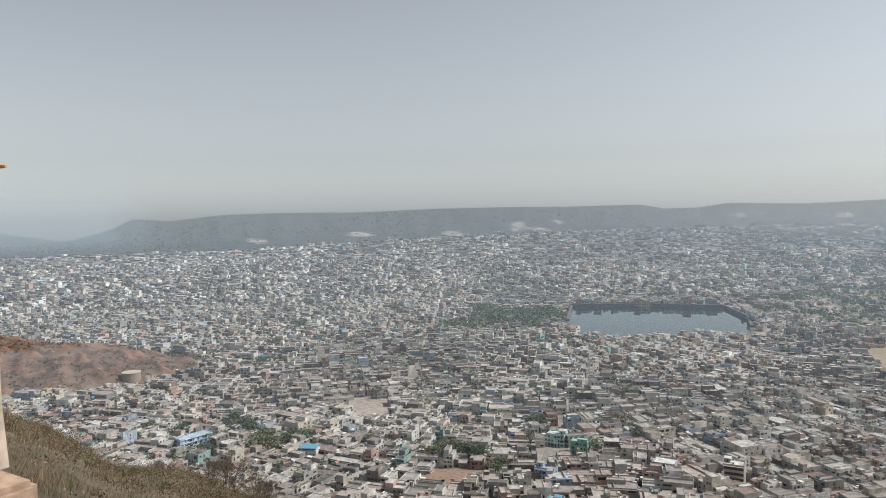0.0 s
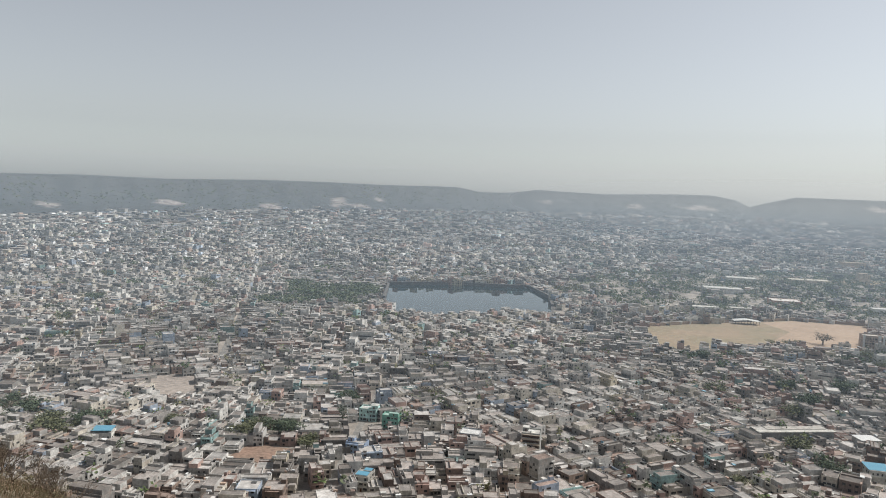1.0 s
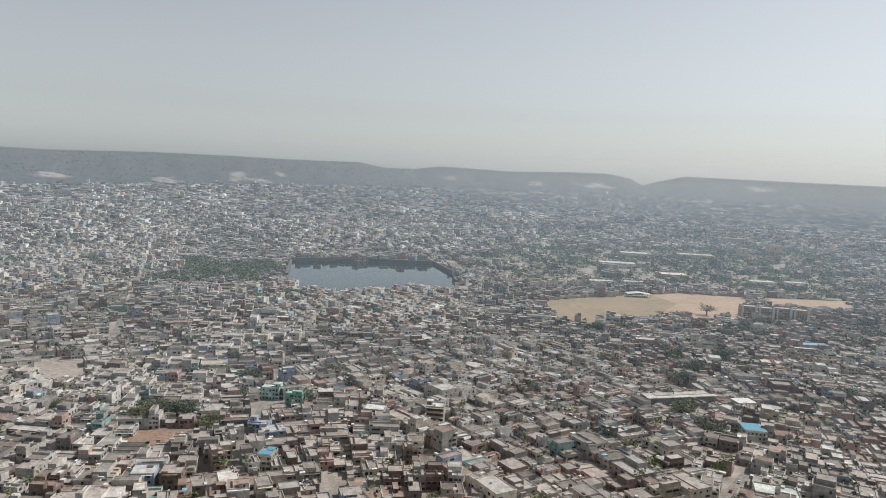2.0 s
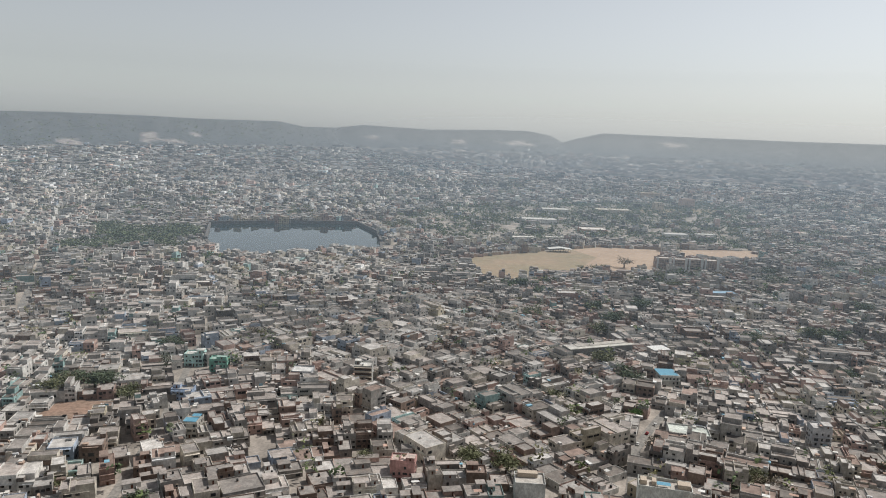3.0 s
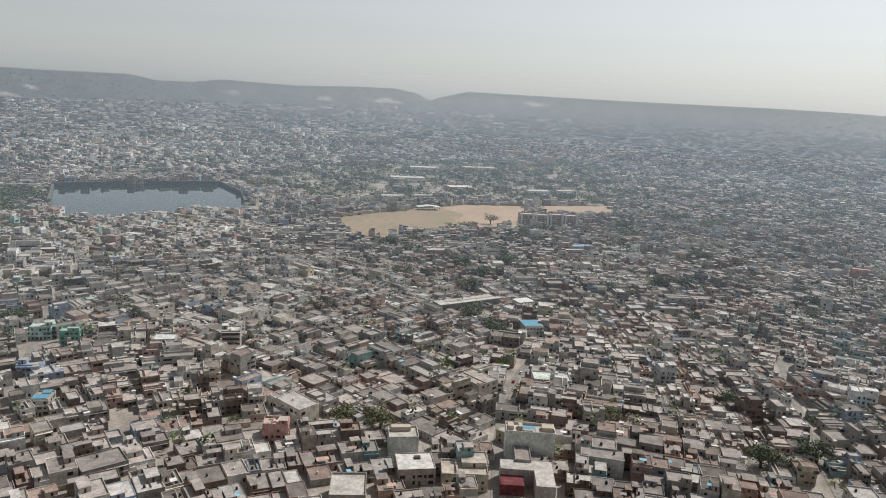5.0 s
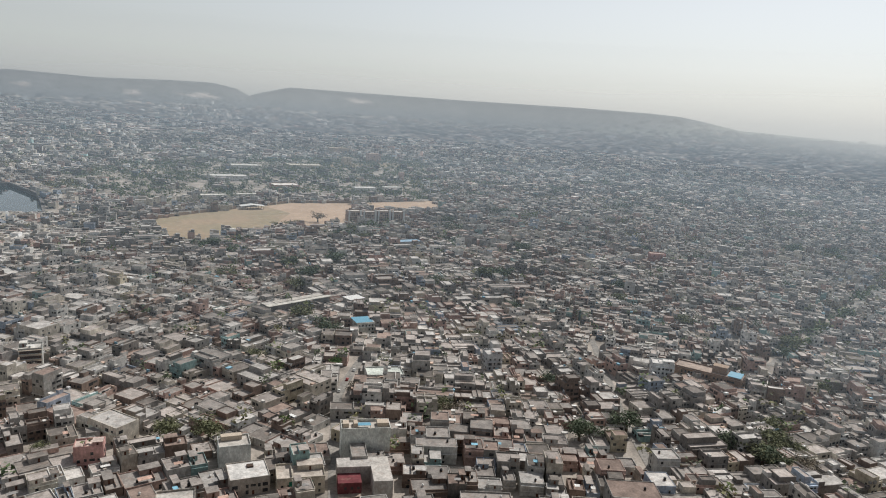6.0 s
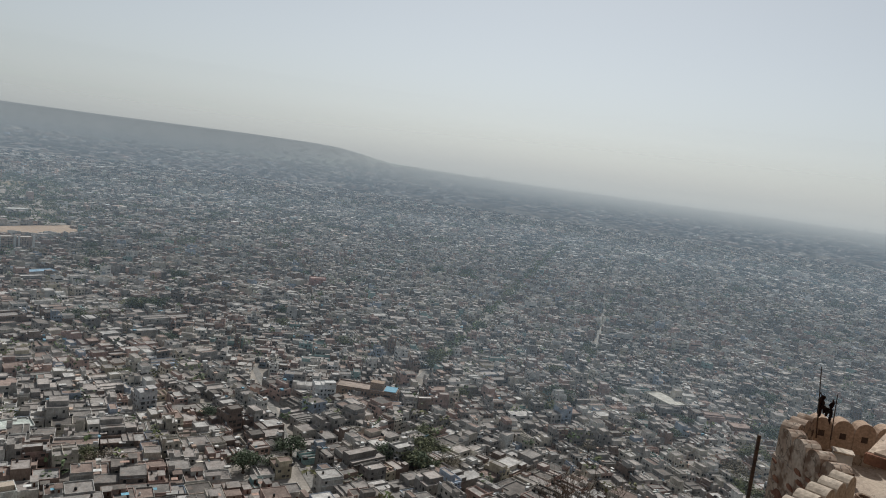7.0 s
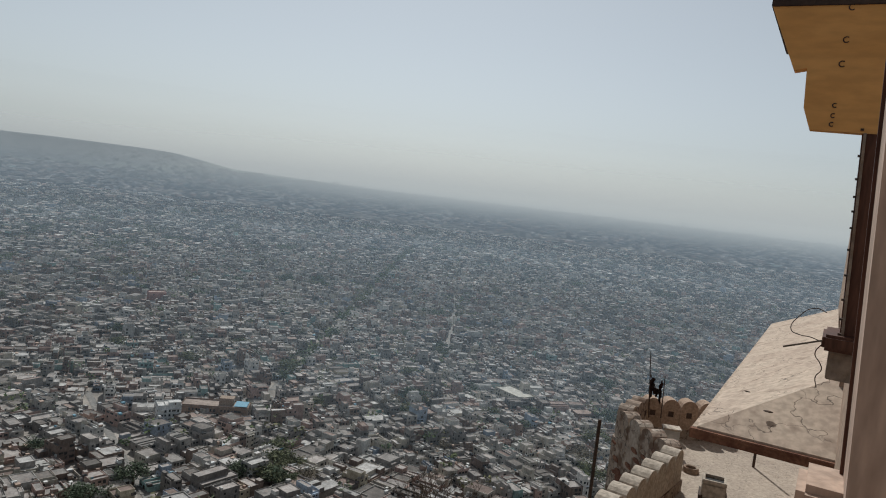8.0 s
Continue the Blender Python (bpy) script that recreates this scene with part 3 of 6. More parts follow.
def city(seed, r0, r1, wide, deep, lane, scale=1.0):
    """All plots of a ring, with heights and colours."""
    rng = np.random.RandomState(seed)
    # the eastern quarters are built on smaller plots
    size = [0.78 if q[0] > 400 and q[1] < 700 else 1.0 for q in QUARTERS]
    made = [plots(seed + k, q[2], r0, r1, wide * f, deep * f, lane, quarter(k)) for k, (q, f) in enumerate(zip(QUARTERS, size))]
    x, y, rot, w, d = (np.concatenate(q) for q in zip(*made))
    n = len(x)
    base = 1.6 + 0.7 * np.sin(x / 41 + 1.7 * np.sin(y / 53)) * np.sin(y / 37 + 1.3 * np.sin(x / 67))
    floors = np.clip(np.round(base + rng.choice([-1, 0, 0, 0, 1, 2], n, p=[0.16, 0.2, 0.2, 0.18, 0.2, 0.06])), 1, 5).astype(int)
    h = floors * 3.0 * scale + rng.uniform(0.0, 1.0, n) * np.interp(np.hypot(x, y), [800, 1000, 1900, 2200], [1.0, 1.6, 2.0, 2.4])
    az = np.degrees(np.arctan2(x, y))
    pale = np.clip(0.50 - (az + 12) / 45 - 0.3 * np.clip((620 - np.hypot(x, y)) / 200, 0, 1) + 0.45 * np.sin(x / 210) * np.sin(y / 190 + 1), 0.05, 0.7) > rng.rand(n)
    pick = np.where(pale, rng.choice(10, n, p=WALL_ODDS["white"]), rng.choice(10, n, p=WALL_ODDS["brown"]))
    wall = np.array(WALLS)[pick] * rng.uniform(0.7, 1.05, (n, 1))
    roof = np.array(ROOFS)[np.where(pale, rng.choice(5, n, p=[0.34, 0.2, 0.32, 0.1, 0.04]), rng.choice(5, n, p=[0.34, 0.25, 0.13, 0.17, 0.11]))] * rng.uniform(0.7, 1.1, (n, 1))
    # soot and age differ from block to block
    age = 1 + 0.14 * np.sin(x / 83 + 1.2 * np.sin(y / 97)) * np.sin(y / 71 + np.sin(x / 113))
    wall, roof = wall * age[:, None] * 0.95, roof * age[:, None] * 0.69
    # far off the old town gives way to a mix of limewashed and bare houses
    mixed = rng.choice([0.35, 0.7, 1.0, 1.5, 2.0], n, p=[0.25, 0.25, 0.2, 0.18, 0.12])
    mixed = np.where(np.hypot(x, y) > 1500, mixed, 1.0)[:, None]
    wall, roof = np.clip(wall * mixed, 0.03, 0.82), np.clip(roof * mixed, 0.03, 0.82)
    h = h * np.where((np.hypot(x, y) > 1500) & (rng.rand(n) < 0.03), 1.6, 1.0)
    return dict(x=x, y=y, rot=rot, w=w, d=d, z=land(x, y) - 0.4, h=h + 0.4, floors=floors, wall=wall, roof=roof)


def pick_of(c, mask):
    return {k: v[mask] for k, v in c.items()}


def to_world(c, p):
    """Local corners (n, k, 3) of each block, turned and moved to its place."""
    co, si = np.cos(c["rot"])[:, None], np.sin(c["rot"])[:, None]
    return np.stack([c["x"][:, None] + p[..., 0] * co - p[..., 1] * si, c["y"][:, None] + p[..., 0] * si + p[..., 1] * co,
                     c["z"][:, None] + p[..., 2]], -1)


def corners(hx, hy, z):
    return np.stack([np.stack([sx * hx, sy * hy, z], -1) for sx, sy in ((-1, -1), (1, -1), (1, 1), (-1, 1))], 1)


SIDES = [(0, 1, 5, 4), (1, 2, 6, 5), (2, 3, 7, 6), (3, 0, 4, 7)]


def open_blocks(c, rim=0.75, thick=0.22):
    """Walls that end in a parapet, with the roof sunk behind it."""
    n, hx, hy, h = len(c["x"]), c["w"] / 2, c["d"] / 2, c["h"]
    top = h + rim
    p = np.concatenate([corners(hx, hy, 0 * h), corners(hx, hy, top), corners(hx - thick, hy - thick, top), corners(hx - thick, hy - thick, h)], 1)
    q = np.array(SIDES + [tuple(i + 4 for i in s) for s in SIDES] + [tuple(i + 8 for i in s) for s in SIDES] + [(12, 13, 14, 15)])
    quads = q[None] + 16 * np.arange(n)[:, None, None]
    t = np.repeat(c["wall"][:, None], 13, 1)
    t[:, 4:8] = t[:, 4:8] * 0.75 + c["roof"][:, None] * 0.4
    t[:, 12] = c["roof"]
    return to_world(c, p).reshape(-1, 3), quads.reshape(-1, 4), t.reshape(-1, 3)


def solid_blocks(c):
    n, hx, hy, h = len(c["x"]), c["w"] / 2, c["d"] / 2, c["h"]
    p = np.concatenate([corners(hx, hy, 0 * h), corners(hx, hy, h)], 1)
    quads = np.array(SIDES + [(4, 5, 6, 7)])[None] + 8 * np.arange(n)[:, None, None]
    t = np.repeat(c["wall"][:, None], 5, 1)
    t[:, 4] = c["roof"]
    return to_world(c, p).reshape(-1, 3), quads.reshape(-1, 4), t.reshape(-1, 3)


def on_roof(c, rng, lo, hi, height, share):
    """Smaller blocks that stand on some of the roofs, in a corner."""
    c = pick_of(c, rng.rand(len(c["x"])) < share)
    n = len(c["x"])
    w, d = c["w"] * rng.uniform(lo, hi, n), c["d"] * rng.uniform(lo, hi, n)
    ox, oy = (c["w"] - w) / 2 * 0.96 * rng.choice([-1, 1], n), (c["d"] - d) / 2 * 0.96 * rng.choice([-1, 1], n)
    co, si = np.cos(c["rot"]), np.sin(c["rot"])
    flip = rng.rand(n, 1) < 0.3
    return dict(c, x=c["x"] + ox * co - oy * si, y=c["y"] + ox * si + oy * co, w=w, d=d, z=c["z"] + c["h"] - 0.05,
                h=height * rng.uniform(0.85, 1.2, n), wall=np.where(flip, c["wall"][::-1], c["wall"] * 0.95))


def ledges(c, rng, share):
    """Thin floor slabs and sunshades that jut out of the fronts that face the fort."""
    out = []
    for fl in range(1, 5):
        s = pick_of(c, (c["floors"] >= fl) & (rng.rand(len(c["x"])) < share))
        n = len(s["x"])
        co, si = np.cos(s["rot"]), np.sin(s["rot"])
        jut = rng.choice([0.4, 0.6, 1.0], n)
        off = np.where(si * s["x"] - co * s["y"] < 0, -1, 1) * (s["d"] + jut) / 2
        tone = np.clip(s["wall"] * rng.uniform(0.9, 1.5, (n, 1)), 0, 0.7)
        out.append(solid_blocks(dict(s, x=s["x"] - off * si, y=s["y"] + off * co, w=s["w"] * rng.uniform(0.6, 1.0, n), d=jut, z=s["z"] + fl * 3.05 - 0.1,
                                     h=rng.choice([0.14, 0.14, 0.9], n), wall=tone, roof=tone)))
    return out


def roof_walls(c, rng, share):
    """Low walls that part the roofs."""
    s = pick_of(c, rng.rand(len(c["x"])) < share)
    n = len(s["x"])
    along = rng.rand(n) < 0.5
    co, si = np.cos(s["rot"]), np.sin(s["rot"])
    ox, oy = np.where(along, 0, s["w"] * rng.uniform(-0.35, 0.35, n)), np.where(along, s["d"] * rng.uniform(-0.35, 0.35, n), 0)
    return solid_blocks(dict(s, x=s["x"] + ox * co - oy * si, y=s["y"] + ox * si + oy * co, w=np.where(along, s["w"] * 0.95, 0.24), d=np.where(along, 0.24, s["d"] * 0.95),
                             z=s["z"] + s["h"] - 0.05, h=rng.uniform(0.6, 1.5, n), wall=s["wall"], roof=np.clip(s["wall"] * 1.15, 0, 0.7)))


def window_quads(c, rng, per_floor, share, tone=0.05, wide=0.25, tall=1.0, all_round=True):
    """Window panes and doorways set on the walls; the broad ones paint the shade inside verandahs."""
    vs, ts = [], []
    n = len(c["x"])
    for side in range(4):
        turn = c["rot"] + (side - 1) * math.pi / 2
        seen = (np.cos(turn) * c["x"] + np.sin(turn) * c["y"] < 0) | all_round
        for fl in range(5):
            for k in range(per_floor):
                m = (c["floors"] > fl) & (rng.rand(n) < share) & seen
                s = pick_of(c, m)
                k2 = len(s["x"])
                run, out = (s["w"], s["d"]) if side % 2 == 0 else (s["d"], s["w"])
                mid = ((k + 0.5) / per_floor - 0.5) * run * 0.86 + rng.uniform(-0.3, 0.3, k2)
                # broad quads: flat dark colour in place of a verandah's shaded depth
                broad = rng.rand(k2) < wide
                hw, z0 = np.where(broad, run / per_floor * rng.uniform(0.28, 0.4, k2), rng.uniform(0.45, 0.95, k2)), fl * 3.1 * tall + np.where(rng.rand(k2) < 0.25, 0.6, 1.3)
                z1 = fl * 3.1 * tall + rng.uniform(2.4, 2.8, k2)
                o = out / 2 + 0.05
                a, b = mid - hw, mid + hw
                if side == 0:
                    p = [(a, -o, z0), (b, -o, z0), (b, -o, z1), (a, -o, z1)]
                elif side == 1:
                    p = [(o, a, z0), (o, b, z0), (o, b, z1), (o, a, z1)]
                elif side == 2:
                    p = [(b, o, z0), (a, o, z0), (a, o, z1), (b, o, z1)]
                else:
                    p = [(-o, b, z0), (-o, a, z0), (-o, a, z1), (-o, b, z1)]
                vs.append(to_world(s, np.stack([np.stack(q, -1) for q in p], 1)).reshape(-1, 3))
                ts.append(np.array([tone, tone, tone]) * rng.uniform(0.5, 1.8, (k2, 1)))
    v = np.concatenate(vs)
    return v, np.arange(len(v)).reshape(-1, 4), np.concatenate(ts)


def joined(name, label, pieces, mat, category):
    vs, qs, ts, base = [], [], [], 0
    for v, q, t in pieces:
        vs.append(v)
        qs.append(np.asarray(q) + base)
        ts.append(t)
        base += len(v)
    me = mesh_of(name, np.concatenate(vs), np.concatenate(qs), np.concatenate(ts), mat)
    return tagged(new(name, me), label, category, kind="stuff")


def leaf_cloud(rng, x, y, z, rx, rz, count, size, tints):
    """Leaf clumps as small tilted quads, thrown in uneven lobes round each tree."""
    n = len(x)
    lobes = rng.normal(size=(n, 5, 3)) * np.array([0.5, 0.5, 0.38])
    which = rng.randint(0, 5, (n, count))
    p = np.take_along_axis(lobes, which[..., None].repeat(3, -1), 1) + rng.normal(size=(n, count, 3)) * 0.27
    p = p * np.stack([rx, rx, rz], -1)[:, None] + np.stack([x, y, z], -1)[:, None]
    a, b = rng.normal(size=(n, count, 3)), rng.normal(size=(n, count, 3))
    a[..., 2] *= 0.5
    b[..., 2] *= 0.5
    a /= np.linalg.norm(a, axis=-1, keepdims=True)
    b /= np.linalg.norm(b, axis=-1, keepdims=True)
    s = size * rng.uniform(0.6, 1.3, (n, count, 1))
    v = np.stack([p - s * a - s * b * 0.6, p + s * a - s * b * 0.4, p + s * a * 0.8 + s * b, p - s * a * 0.7 + s * b * 0.7], 2).reshape(-1, 3)
    t = (tints[:, None] * rng.uniform(0.75, 1.25, (n, count, 1))).reshape(-1, 3)
    return v, np.arange(len(v)).reshape(-1, 4), t


GREENS = np.array([(0.115, 0.15, 0.062), (0.135, 0.152, 0.07), (0.09, 0.12, 0.06), (0.155, 0.148, 0.075), (0.10, 0.115, 0.07)])

near_all = city(11, 215, 820, 9.0, 13.2, 2.6)
mid = city(21, 820, 1850, 9.0, 11.0, 3.2, 1.1)
far = city(31, 1850, 2900, 11.0, 13.5, 4.5, 1.1)
rim = city(41, 2900, 4700, 17.0, 20.0, 9.0, 1.1)
_r, _az = np.hypot(near_all["x"], near_all["y"]), np.degrees(np.arctan2(near_all["x"], near_all["y"]))
_score = _r + np.where((_az > -30) & (_az < 42), 0, 140)
_single = np.zeros(len(_r), bool)
_single[np.argsort(np.where(_r > 262, _score, 9e9))[:240]] = True
singles, near = pick_of(near_all, _single), pick_of(near_all, ~_single)


def city_rest():
    rng = np.random.RandomState(5)
    upper = on_roof(near, rng, 0.35, 0.95, 2.8, 0.42)
    room = on_roof(near, rng, 0.2, 0.34, 2.4, 0.42)
    tank = on_roof(near, rng, 0.09, 0.14, 1.3, 0.6)
    bits = []
    for k in range(3):
        b = on_roof(near, rng, 0.08, 0.3, 0.9, 0.7)
        n = len(b["x"])
        b["d"] = np.where(rng.rand(n) < 0.4, 0.25, b["d"])
        b["x"], b["y"] = b["x"] + rng.uniform(-1.6, 1.6, n), b["y"] + rng.uniform(-2.4, 2.4, n)
        b["rot"] = b["rot"] + np.where(rng.rand(n) < 0.5, math.pi / 2, 0)
        b["w"] = np.minimum(b["w"], 2.6)
        b["h"] = rng.uniform(0.4, 1.7, n)
        tone = np.array([(0.62, 0.60, 0.56), (0.30, 0.28, 0.26), (0.08, 0.08, 0.08), (0.45, 0.33, 0.26), (0.20, 0.36, 0.45), (0.70, 0.70, 0.68)])[rng.choice(6, n, p=[0.3, 0.25, 0.18, 0.14, 0.03, 0.10])]
        b["wall"], b["roof"] = tone * 0.9, tone
        bits.append(solid_blocks(b))
    tank["wall"] = tank["roof"] = np.where(rng.rand(len(tank["x"]), 1) < 0.6, 0.03, 0.5) * np.ones((1, 3))
    joined("houses", "crowded flat-roofed houses in white, cream and brown", [
        open_blocks(near, 0.42, 0.22), open_blocks(upper, 0.4, 0.22), solid_blocks(room), solid_blocks(tank), window_quads(near, rng, 3, 0.62, 0.04, 0.4, 1.0, False), roof_walls(near, rng, 0.5), roof_walls(near, rng, 0.4)] + ledges(near, rng, 0.42) + bits, M_CITY, "houses")
    upper, room = on_roof(mid, rng, 0.45, 0.8, 3.0, 0.22), on_roof(mid, rng, 0.22, 0.4, 2.6, 0.5)
    close = np.hypot(mid["x"], mid["y"]) < 1270
    bit = on_roof(pick_of(mid, np.hypot(mid["x"], mid["y"]) < 1500), rng, 0.12, 0.3, 1.2, 0.5)
    tone = np.where(rng.rand(len(bit["x"]), 1) < 0.45, 0.09, 0.6) * np.array([[1.0, 0.98, 0.95]])
    bit["wall"], bit["roof"] = tone, tone
    joined("houses", "dense flat-roofed houses round the lake", [
        open_blocks(pick_of(mid, close), 0.7, 0.28), solid_blocks(pick_of(mid, ~close)), solid_blocks(upper), solid_blocks(room), solid_blocks(bit), roof_walls(pick_of(mid, close), rng, 0.25), window_quads(mid, rng, 1, 0.5, 0.06, 0.7, 1.1, False)] + ledges(pick_of(mid, close), rng, 0.2), M_CITY, "houses")
    joined("houses", "hazy far sprawl of low pale houses", [solid_blocks(far), solid_blocks(on_roof(far, rng, 0.3, 0.6, 3.0, 0.3)), solid_blocks(rim)], M_CITY, "houses")


city_rest()


def city_trees():
    rng = np.random.RandomState(8)
    n = 2300
    r, az = np.sqrt(rng.uniform(330 ** 2, 1850 ** 2, n)), np.radians(rng.uniform(-66, 98, n))
    x, y = r * np.sin(az), r * np.cos(az)
    ok = ~inside(x, y, LAKE) & ~inside(x, y, FIELD) & ~inside(x, y, FIELD_EAST) & (land(x, y) < 4) & (off_line(x, y, LAKE + LAKE[:1]) > 24)
    x, y = x[ok], y[ok]
    s = rng.uniform(2.6, 6.8, len(x))
    pieces = [leaf_cloud(rng, x, y, rng.uniform(7.5, 11.5, len(x)), s, s * 0.8, 26, 1.0, GREENS[rng.randint(0, 5, len(x))])]
    n = 2600
    r, az = np.sqrt(rng.uniform(1100 ** 2, 2600 ** 2, n)), np.radians(rng.uniform(-12, 96, n))
    x, y = r * np.sin(az), r * np.cos(az)
    ok = (np.sin(x / 110 + 2 * np.sin(y / 150)) * np.sin(y / 90 + 1) > -0.05) & ~inside(x, y, LAKE) & (off_line(x, y, LAKE + LAKE[:1]) > 16) & ~inside(x, y, FIELD) & ~inside(x, y, FIELD_EAST)
    x, y = x[ok], y[ok]
    s = rng.uniform(3.5, 8.5, len(x))
    pieces.append(leaf_cloud(rng, x, y, rng.uniform(6, 9, len(x)), s, s * 0.7, 26, 1.3, GREENS[rng.randint(0, 5, len(x))]))
    n = 15000
    r, az = np.sqrt(rng.uniform(1850 ** 2, 4700 ** 2, n)), np.radians(rng.uniform(-68, 100, n))
    x, y = r * np.sin(az), r * np.cos(az)
    thick = np.sin(x / 260 + 1) * np.sin(y / 310) + 0.4 * np.sin(x / 90) > -0.55 + 0.7 * rng.rand(n)
    x, y = x[thick], y[thick]
    s = rng.uniform(4, 10, len(x))
    pieces.append(leaf_cloud(rng, x, y, land(x, y) + 6, s, s * 0.5, 8, 2.6, GREENS[rng.randint(0, 5, len(x))]))
    for poly, count, hi in ((PARK, 1700, 6.5), (GROVE, 420, 9)):
        px, py = np.array(poly).T
        x, y = rng.uniform(px.min() - 20, px.max() + 20, count * 3), rng.uniform(py.min() - 20, py.max() + 20, count * 3)
        ok = inside(x + 22 * np.sin(y / 27 + x / 40), y + 22 * np.sin(x / 23), poly)
        ok &= ~inside(x, y, LAKE) & (off_line(x, y, LAKE + LAKE[:1]) > 13) & ~inside(x, y, FIELD)
        x, y = x[ok][:count], y[ok][:count]
        s = rng.uniform(4.0, 9, len(x))
        pieces.append(leaf_cloud(rng, x, y, np.full(len(x), hi) + rng.uniform(-1.5, 2, len(x)), s, s * 0.5, 36, 1.3, np.array([(0.105, 0.125, 0.072), (0.13, 0.145, 0.085), (0.08, 0.10, 0.06)])[rng.randint(0, 3, len(x))]))
    spots = np.repeat(WOODS, 9, 0)
    off = rng.normal(size=(len(spots), 2)) * spots[:, 2:] * np.array([0.62, 0.46])
    x, y, s = spots[:, 0] + off[:, 0], spots[:, 1] + off[:, 1], spots[:, 2] * rng.uniform(0.22, 0.42, len(spots))
    tone = GREENS[np.repeat(rng.randint(0, 5, len(WOODS)), 9)] * 0.8
    pieces.append(leaf_cloud(rng, x, y, land(x, y) + 4 + s * 0.8, s, s * 0.75, 26, 1.3, tone))
    for line, step in ((TREE_ROAD, 9.0), ([(400, 1330), (620, 1330), (900, 1500)], 6.0), ([(-2150, 1480), (-1890, 1670), (-1650, 1800)], 12.0), ([(330, 1250), (560, 1260)], 7.0), ([(150, 1640), (560, 1780)], 9.0), ([(-620, 1300), (-480, 1420), (-300, 1700)], 11.0)):
        for (x0, y0), (x1, y1) in zip(line, line[1:]):
            k = int(math.hypot(x1 - x0, y1 - y0) / step)
            f = rng.rand(k)
            x, y = x0 + f * (x1 - x0) + rng.normal(0, 3.5, k), y0 + f * (y1 - y0) + rng.normal(0, 3.5, k)
            s = rng.uniform(4, 7, k)
            pieces.append(leaf_cloud(rng, x, y, np.full(k, 7.0), s, s * 0.8, 34, 1.2, GREENS[rng.randint(0, 5, k)]))
    joined("trees", "dusty dark green trees between the roofs", pieces, M_LEAF, "trees")


city_trees()


# ---- lake, field, streets ----
def flat(name, label, category, poly, z, mat, thick=0.3):
    ob = part(name, prism(poly, z - thick, z), None, mat)
    return tagged(ob, label, category, kind="structure")


flat("water", "still grey-green lake water with reflections", "lake", LAKE, 0.35, M_WATER)
flat("ground_field", "dry sandy playing field with worn grass", "field", FIELD, 0.35, M_SAND)
flat("ground_field", "bare sandy ground beside the apartment blocks", "field", FIELD_EAST, 0.35, M_TRACK)
flat("ground_track", "pale trodden sand at the end of the field", "field", [(135, 962), (170, 964), (248, 1001), (282, 1076), (318, 1211), (210, 1207), (160, 1165), (190, 1100)], 0.36, M_TRACK)
flat("ground_field", "sandy open ground among trees and pale buildings", "field", PARADE, 0.35, M_SAND)
flat("ground_yard", "dusty open yard among houses", "yard", YARD, 0.3, M_PATH)
flat("ground_yard", "reddish bare yard beside trees", "yard", RED_YARD, 0.3, M_REDEARTH)


def ribbon(line, wide, z):
    """A strip along a polyline."""
    v, q = [], []
    for i, (x, y) in enumerate(line):
        x0, y0 = line[max(i - 1, 0)]
        x1, y1 = line[min(i + 1, len(line) - 1)]
        k = math.hypot(x1 - x0, y1 - y0)
        nx, ny = -(y1 - y0) / k * wide / 2, (x1 - x0) / k * wide / 2
        v += [(x + nx, y + ny, z), (x - nx, y - ny, z)]
        if i:
            q.append((2 * i - 2, 2 * i - 1, 2 * i + 1, 2 * i))
    return v, q


for line, wide in STREETS:
    v, q = ribbon(line, wide, 0.25)
    tagged(new("road", mesh_of("road", v, q, None, M_PATH if wide in (12,) else M_ROAD)), "worn dusty street between houses", "road", kind="structure")


def embankment():
    k = len(LAKE)
    root = thing("embankment", "dark stone embankment wall round the lake", "embankment", kind="structure")
    cx, cy = sum(p[0] for p in LAKE) / k, sum(p[1] for p in LAKE) / k
    for i in range(k):
        (x0, y0), (x1, y1) = LAKE[i], LAKE[(i + 1) % k]

        def outer(x, y):
            d = math.hypot(x - cx, y - cy)
            return x + (x - cx) / d * 5, y + (y - cy) / d * 5
        part("wall_segment", prism([(x0, y0), (x1, y1), outer(x1, y1), outer(x0, y0)], 0, (6.5 if i in (8, 7, 6) else 4.5) if i in (0, 8, 7, 6, 5) else 1.0), root, M_BANK)


embankment()


# ---- houses that can be told apart ----
def shell(w, d, h, wall, roof, rim=0.9, thick=0.25):
    c = dict(x=np.zeros(1), y=np.zeros(1), z=np.zeros(1), rot=np.zeros(1), w=np.array([w]), d=np.array([d]), h=np.array([h]),
             wall=np.array([wall]), roof=np.array([roof]))
    return c, rim, thick


def walls_mesh(w, d, h, wall):
    c, _, _ = shell(w, d, h, wall, wall)
    v, q, t = solid_blocks(c)
    return mesh_of("walls", v, q[:4], t[:4], M_CITY)


def slab_mesh(w, d, z0, z1, tint, name="roof"):
    c, _, _ = shell(w, d, z1 - z0, tint, tint)
    v, q, t = solid_blocks(c)
    v = v + np.array([0, 0, z0])
    return mesh_of(name, v, np.concatenate([q, [(3, 2, 1, 0)]]), np.concatenate([t, t[:1]]), M_CITY)


